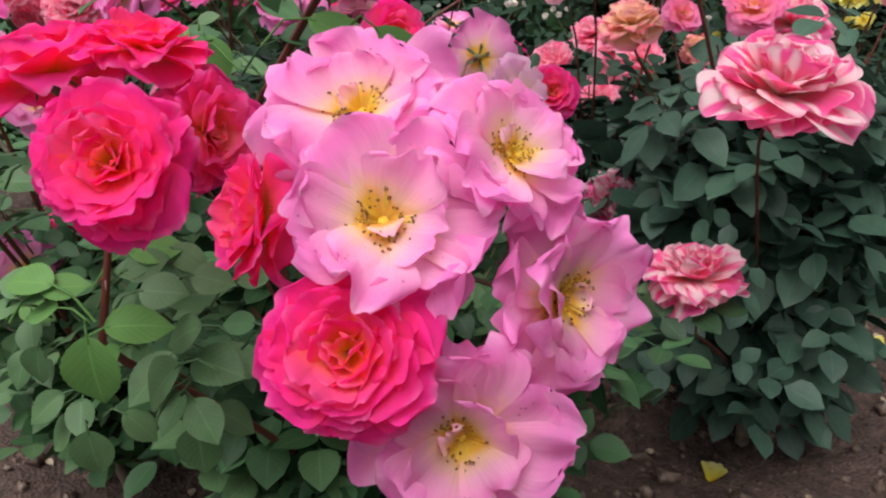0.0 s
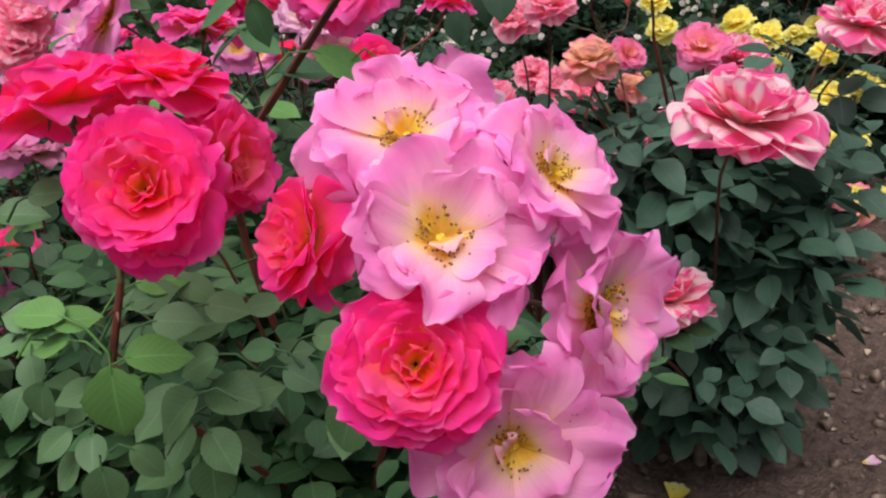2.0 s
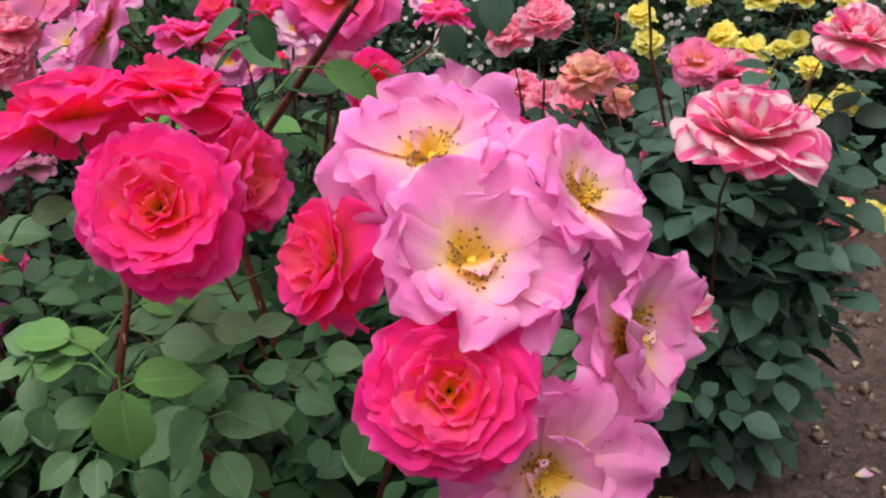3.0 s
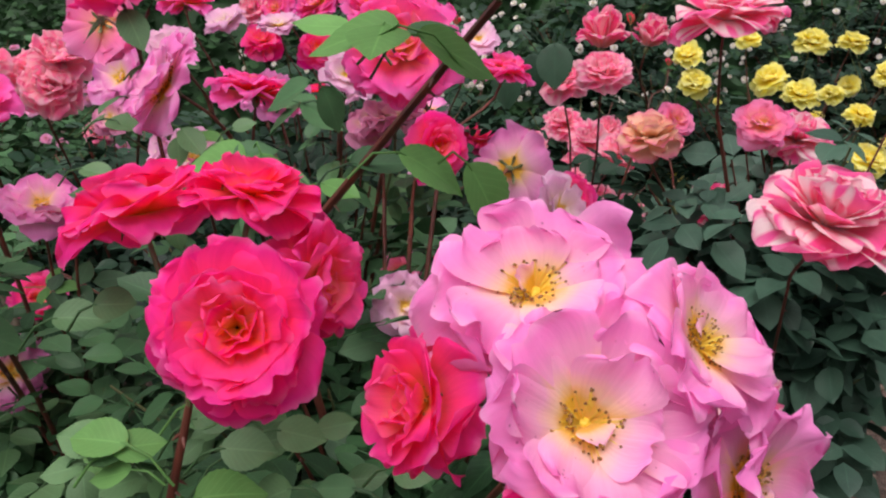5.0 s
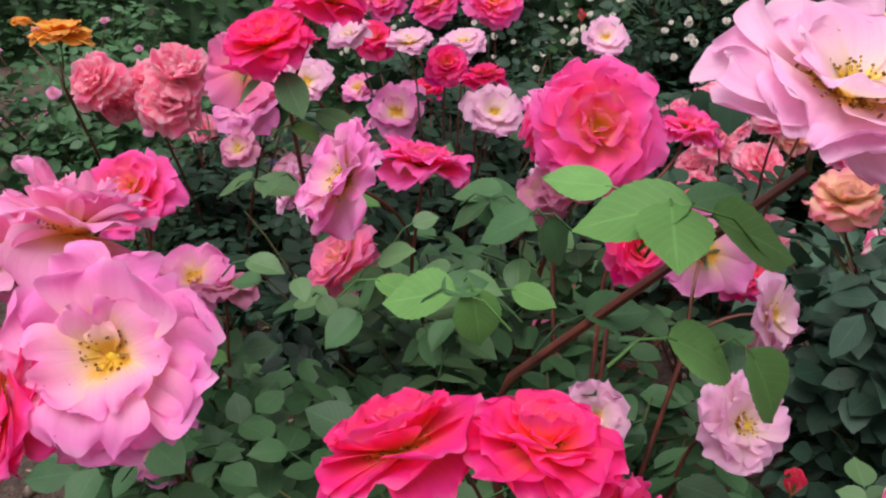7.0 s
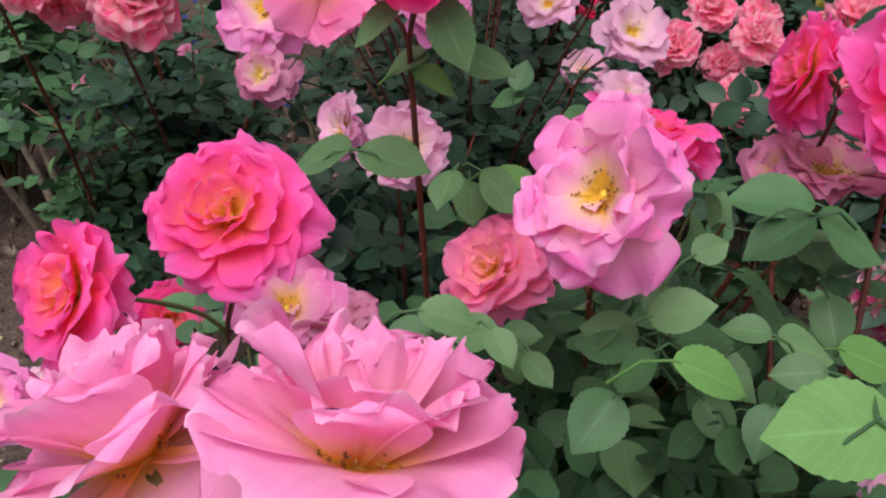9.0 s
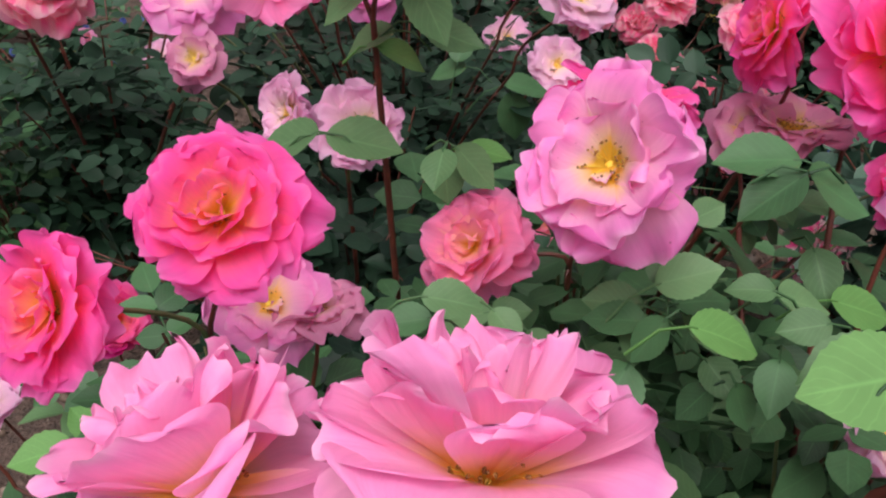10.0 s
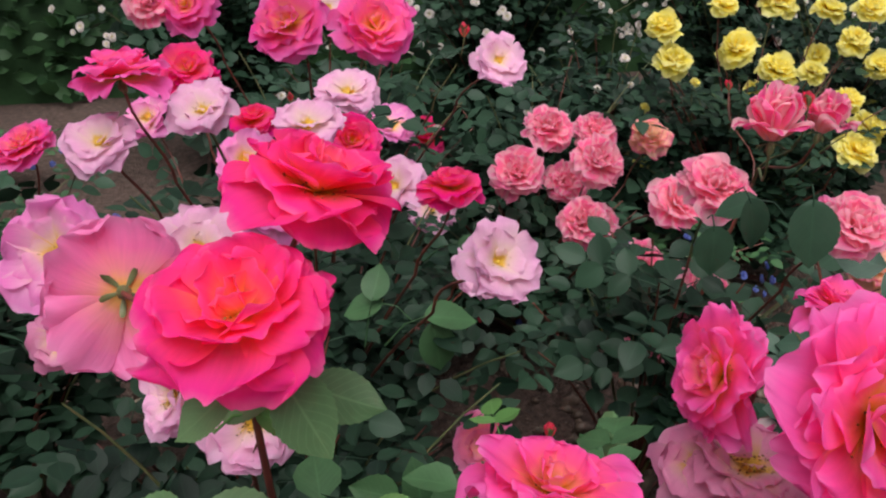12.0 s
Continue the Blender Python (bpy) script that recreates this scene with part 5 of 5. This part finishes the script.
bush.roses("y14", (0.568, 2.619, 0.396), None, 0.003)
bush.rose("y14", "yellow", 0.534, 2.612, 0.516, 0.0156, (-0.19, -0.42, 0.89))
bush.roses("y15", (0.645, 2.542, 0.487), None, 0.003)
bush.rose("y15", "yellow", 0.621, 2.525, 0.607, 0.0150, (0.05, -0.32, 0.94))
bush.roses("y16", (1.194, 2.554, 0.495), None, 0.003)
bush.rose("y16", "yellow", 1.245, 2.539, 0.615, 0.0487, (-0.33, -0.31, 0.89))
bush.roses("y17", (0.980, 2.071, 0.120), None, 0.003)
bush.rose("y17", "yellow", 1.002, 1.990, 0.240, 0.0503, (0.18, -0.36, 0.91))
bush.roses("y18", (0.909, 2.082, 0.147), None, 0.003)
bush.rose("y18", "yellow", 0.922, 2.002, 0.267, 0.0237, (0.18, -0.29, 0.94))
bush.roses("y19", (0.851, 2.124, 0.280), None, 0.003)
bush.rose("y19", "yellow", 0.855, 2.050, 0.400, 0.0296, (-0.39, -0.49, 0.78))
bush.roses("y20", (0.922, 2.122, 0.281), None, 0.003)
bush.rose("y20", "yellow", 0.936, 2.048, 0.401, 0.0266, (-0.25, -0.46, 0.85))
bush.done()

bush = Bush("rose with an apricot orange bloom", -1.18, 1.95, (-1.18, 1.97, 0.34), (0.16, 0.14, 0.26), 10, 0.04, "plain", 30)
bush.roses("o", (-1.127, 1.600, 0.798))
bush.rose("o", "orange", -1.044, 1.465, 0.901, 0.0456, (0.01, 0.03, 1.0))
bush.rose("o", "orange", -1.19, 1.616, 0.907, 0.0195, (0.01, 0.07, 1.0))
bush.done()


# ---- shrubs behind the bed ----
def small_roses(bush, count, kind, body, radii, size):
    """Small roses all over the upper face of a bush."""
    body, radii = np.array(body), np.array(radii)
    for i in range(count):
        d = rng.normal(size=3)
        d[1] = -abs(d[1])
        d /= np.linalg.norm(d)
        d[2] = abs(d[2]) * 0.9 - 0.1
        at = body + radii * d * rng.uniform(0.95, 1.06)
        n = d + np.array([0, -0.5, 0.5])
        bloom(bush.root, kind, *at, size * rng.uniform(0.6, 1.15), n / np.linalg.norm(n), False, 0)


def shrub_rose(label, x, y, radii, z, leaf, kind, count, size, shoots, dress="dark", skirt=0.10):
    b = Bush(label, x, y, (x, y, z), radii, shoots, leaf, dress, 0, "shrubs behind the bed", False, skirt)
    small_roses(b, count, kind, (x, y, z), radii, size)
    b.done()


for x, y, n in ((-0.55, 3.75, 34), (0.45, 3.55, 44), (1.45, 3.45, 40), (2.4, 3.3, 16)):
    shrub_rose("tall bush with many small white roses", x, y, (0.55, 0.38, 0.56), 0.58, 0.050, "white", n * 2 + 20, 0.0145, 72)
for x, y, n in ((-1.9, 3.3, 26), (-2.8, 3.1, 22), (-3.6, 3.4, 14), (-1.62, 2.5, 22)):
    shrub_rose("low bush with small lilac pink roses", x, y, (0.50, 0.36, 0.40), 0.42, 0.048, "lilac", n, 0.024, 50, "plain", 0.24)
shrub_rose("yellow rose bush farther back", 1.35, 2.75, (0.40, 0.34, 0.42), 0.48, 0.045, "yellow", 9, 0.036, 44, "dark")
for x, y in ((-0.15, 2.95), (0.55, 2.85), (0.22, 2.60)):
    shrub_rose("low dark rose bush with a few small white roses", x, y, (0.42, 0.28, 0.34), 0.36, 0.050, "white", 5, 0.015, 60)

for x, y in ((-1.5, 3.7), (0.39, 2.34), (-1.25, 2.95)):
    shrub_rose("low green cushion with tiny blue flowers", x, y, (0.40, 0.26, 0.16), 0.14, 0.036, "blue", 26, 0.012, 34, "plain")


def hedge_mesh(length, depth, top, count):
    s = Sheet()
    for i in range(count):
        x = rng.uniform(-length / 2, length / 2)
        a = rng.uniform(0.0, np.pi)
        z = top * (0.06 + 0.9 * np.sin(a) * rng.uniform(0.55, 1.0) + 0.06 * math.sin(x * 3.1) + 0.05 * math.sin(x * 7.7 + 1))
        y = -depth / 2 * np.cos(a) * rng.uniform(0.7, 1.0) - depth * 0.1
        d = rng.normal(size=3)
        d[2] = abs(d[2]) * 0.4
        n = np.array([0, -0.6, 0.8]) + rng.normal(size=3) * 0.5
        d /= np.linalg.norm(d)
        n -= d * (n @ d)
        leaflet(s, np.array([x, y, z]), d, n / np.linalg.norm(n), rng.uniform(0.06, 0.11), rng.uniform(0.022, 0.036), 3, 4, False, 0.2)
    return s


def hedge(label, x, y, turn, length, depth, top, count):
    root = tagged(new("hedge"), label, "hedge", "hedges round the garden")
    root.matrix_basis = pose(x, y, 0, 0, 0, turn)
    part("foliage", hedge_mesh(length, depth, top, count).mesh("foliage", HEDGE_LEAF), root, None, "", "stuff")
    core = Sheet()
    xs = np.linspace(-length / 2, length / 2, 40)
    a = np.linspace(0, np.pi, 9)
    pts = np.array([[(px, -depth * 0.40 * math.cos(q) - depth * 0.1, top * 0.66 * math.sin(q) * (1 + 0.08 * math.sin(3 * px + q)) - 0.02) for q in a] for px in xs])
    core.grid(pts, np.stack(np.meshgrid(np.linspace(0, 1, 9), np.linspace(0, 1, 40)), -1))
    part("core", core.mesh("core", HEDGE_LEAF), root, None, "dark inner twigs")


hedge("dark green clipped hedge behind the roses", 0.8, 5.2, 0, 6.4, 0.9, 1.5, 9000)
hedge("dark green hedge far behind the path", -3.6, 7.6, 8, 7.0, 1.2, 1.5, 13000)
hedge("dark green hedge closing the garden", 6.0, 3.4, -70, 6.0, 1.0, 1.6, 3000)
hedge("dark green hedge closing the garden", -6.8, 4.0, 65, 7.0, 1.0, 1.6, 3000)
hedge("dark green hedge across the path behind the walker", 0.0, -4.5, 180, 10.0, 1.0, 1.6, 3000)


def bare_stems(x, y):
    """Old woody stems of a shrub, leafless near the ground."""
    root = tagged(new("shrub_stump"), "old leafless grey-brown shrub stems rising from shaded soil", "shrub", "shrubs behind the bed")
    root.location = (x, y, 0)
    for i in range(6):
        a = rng.uniform(0, 6.28)
        s = Sheet()
        top = np.array([0.16 * math.cos(a), 0.10 * math.sin(a), rng.uniform(0.26, 0.42)])
        s.tube(bend((0.03 * math.cos(a), 0.03 * math.sin(a), -0.02), top, (0.02, 0, 0.12), (0.05 * math.cos(a), 0, 0.10), 8), np.linspace(0.012, 0.006, 8), 7)
        part("stem", s.mesh("stem", WOOD), root)


bare_stems(-1.34, 2.12)


def plant_label(corner, low, left, back):
    """A small name plate with a white rim, tilted on a thin stake."""
    corner, low, left, back = (np.array(v) for v in (corner, low, left, back))
    root = tagged(new("plant_label"), "dark violet name plate with white rim on a stake", "plant label")
    root.location = corner
    down = low - corner
    wide = left * 0.09
    thick = back * 0.003

    def slab(name, a, u, v, w, mat):
        s = Sheet()
        ring = [a, a + u, a + u + w, a + w, a]
        s.grid(np.array([[p for p in ring], [p + v for p in ring]]), np.zeros((2, 5, 2)))
        for o in (np.zeros(3), v):
            s.grid(np.array([[a + o, a + u + o], [a + w + o, a + u + w + o]]), np.zeros((2, 2, 2)))
        return part(name, s.mesh(name, mat), root)

    z = np.zeros(3)
    slab("rim", z, wide, down, thick, LABEL_WHITE)
    slab("face", wide * 0.06 + down * 0.06 - thick * 0.6, wide * 0.88, down * 0.88, thick * 0.4, LABEL_VIOLET)
    st = Sheet()
    mid = wide * 0.5 + down * 0.6 + thick * 2
    st.tube([mid, mid + (0, 0, -0.2), (mid[0], mid[1], -corner[2] - 0.03)], [0.003] * 3, 7)
    part("stake", st.mesh("stake", WOOD), root)


LABEL_WHITE = bark("white_plastic", (0.74, 0.74, 0.74), (0.80, 0.80, 0.80), 50.0)
LABEL_VIOLET = bark("violet_plate", (0.06, 0.05, 0.14), (0.09, 0.07, 0.18), 50.0)
plant_label((-0.454, 0.479, 0.598), (-0.418, 0.427, 0.568), (-0.990, -0.027, -0.139), (0.103, 0.534, -0.839))


def clear_blooms():
    """Takes away the leaves that would grow through a bloom."""
    spots = np.array(BLOOM_AT)
    shared = {me.name for group in VARIANTS.values() for me in group}
    for ob in [o for o in bpy.data.objects if o.type == "MESH" and o.data.name in shared]:
        at = [ob.parent.location + ob.matrix_basis @ Vector((k, 0, 0)) for k in (0.8, 1.6, 2.4, 3.0)]
        if any((np.linalg.norm(spots[:, :3] - np.array(p), axis=1) < 0.72 * spots[:, 3]).any() for p in at):
            bpy.data.objects.remove(ob)


clear_blooms()
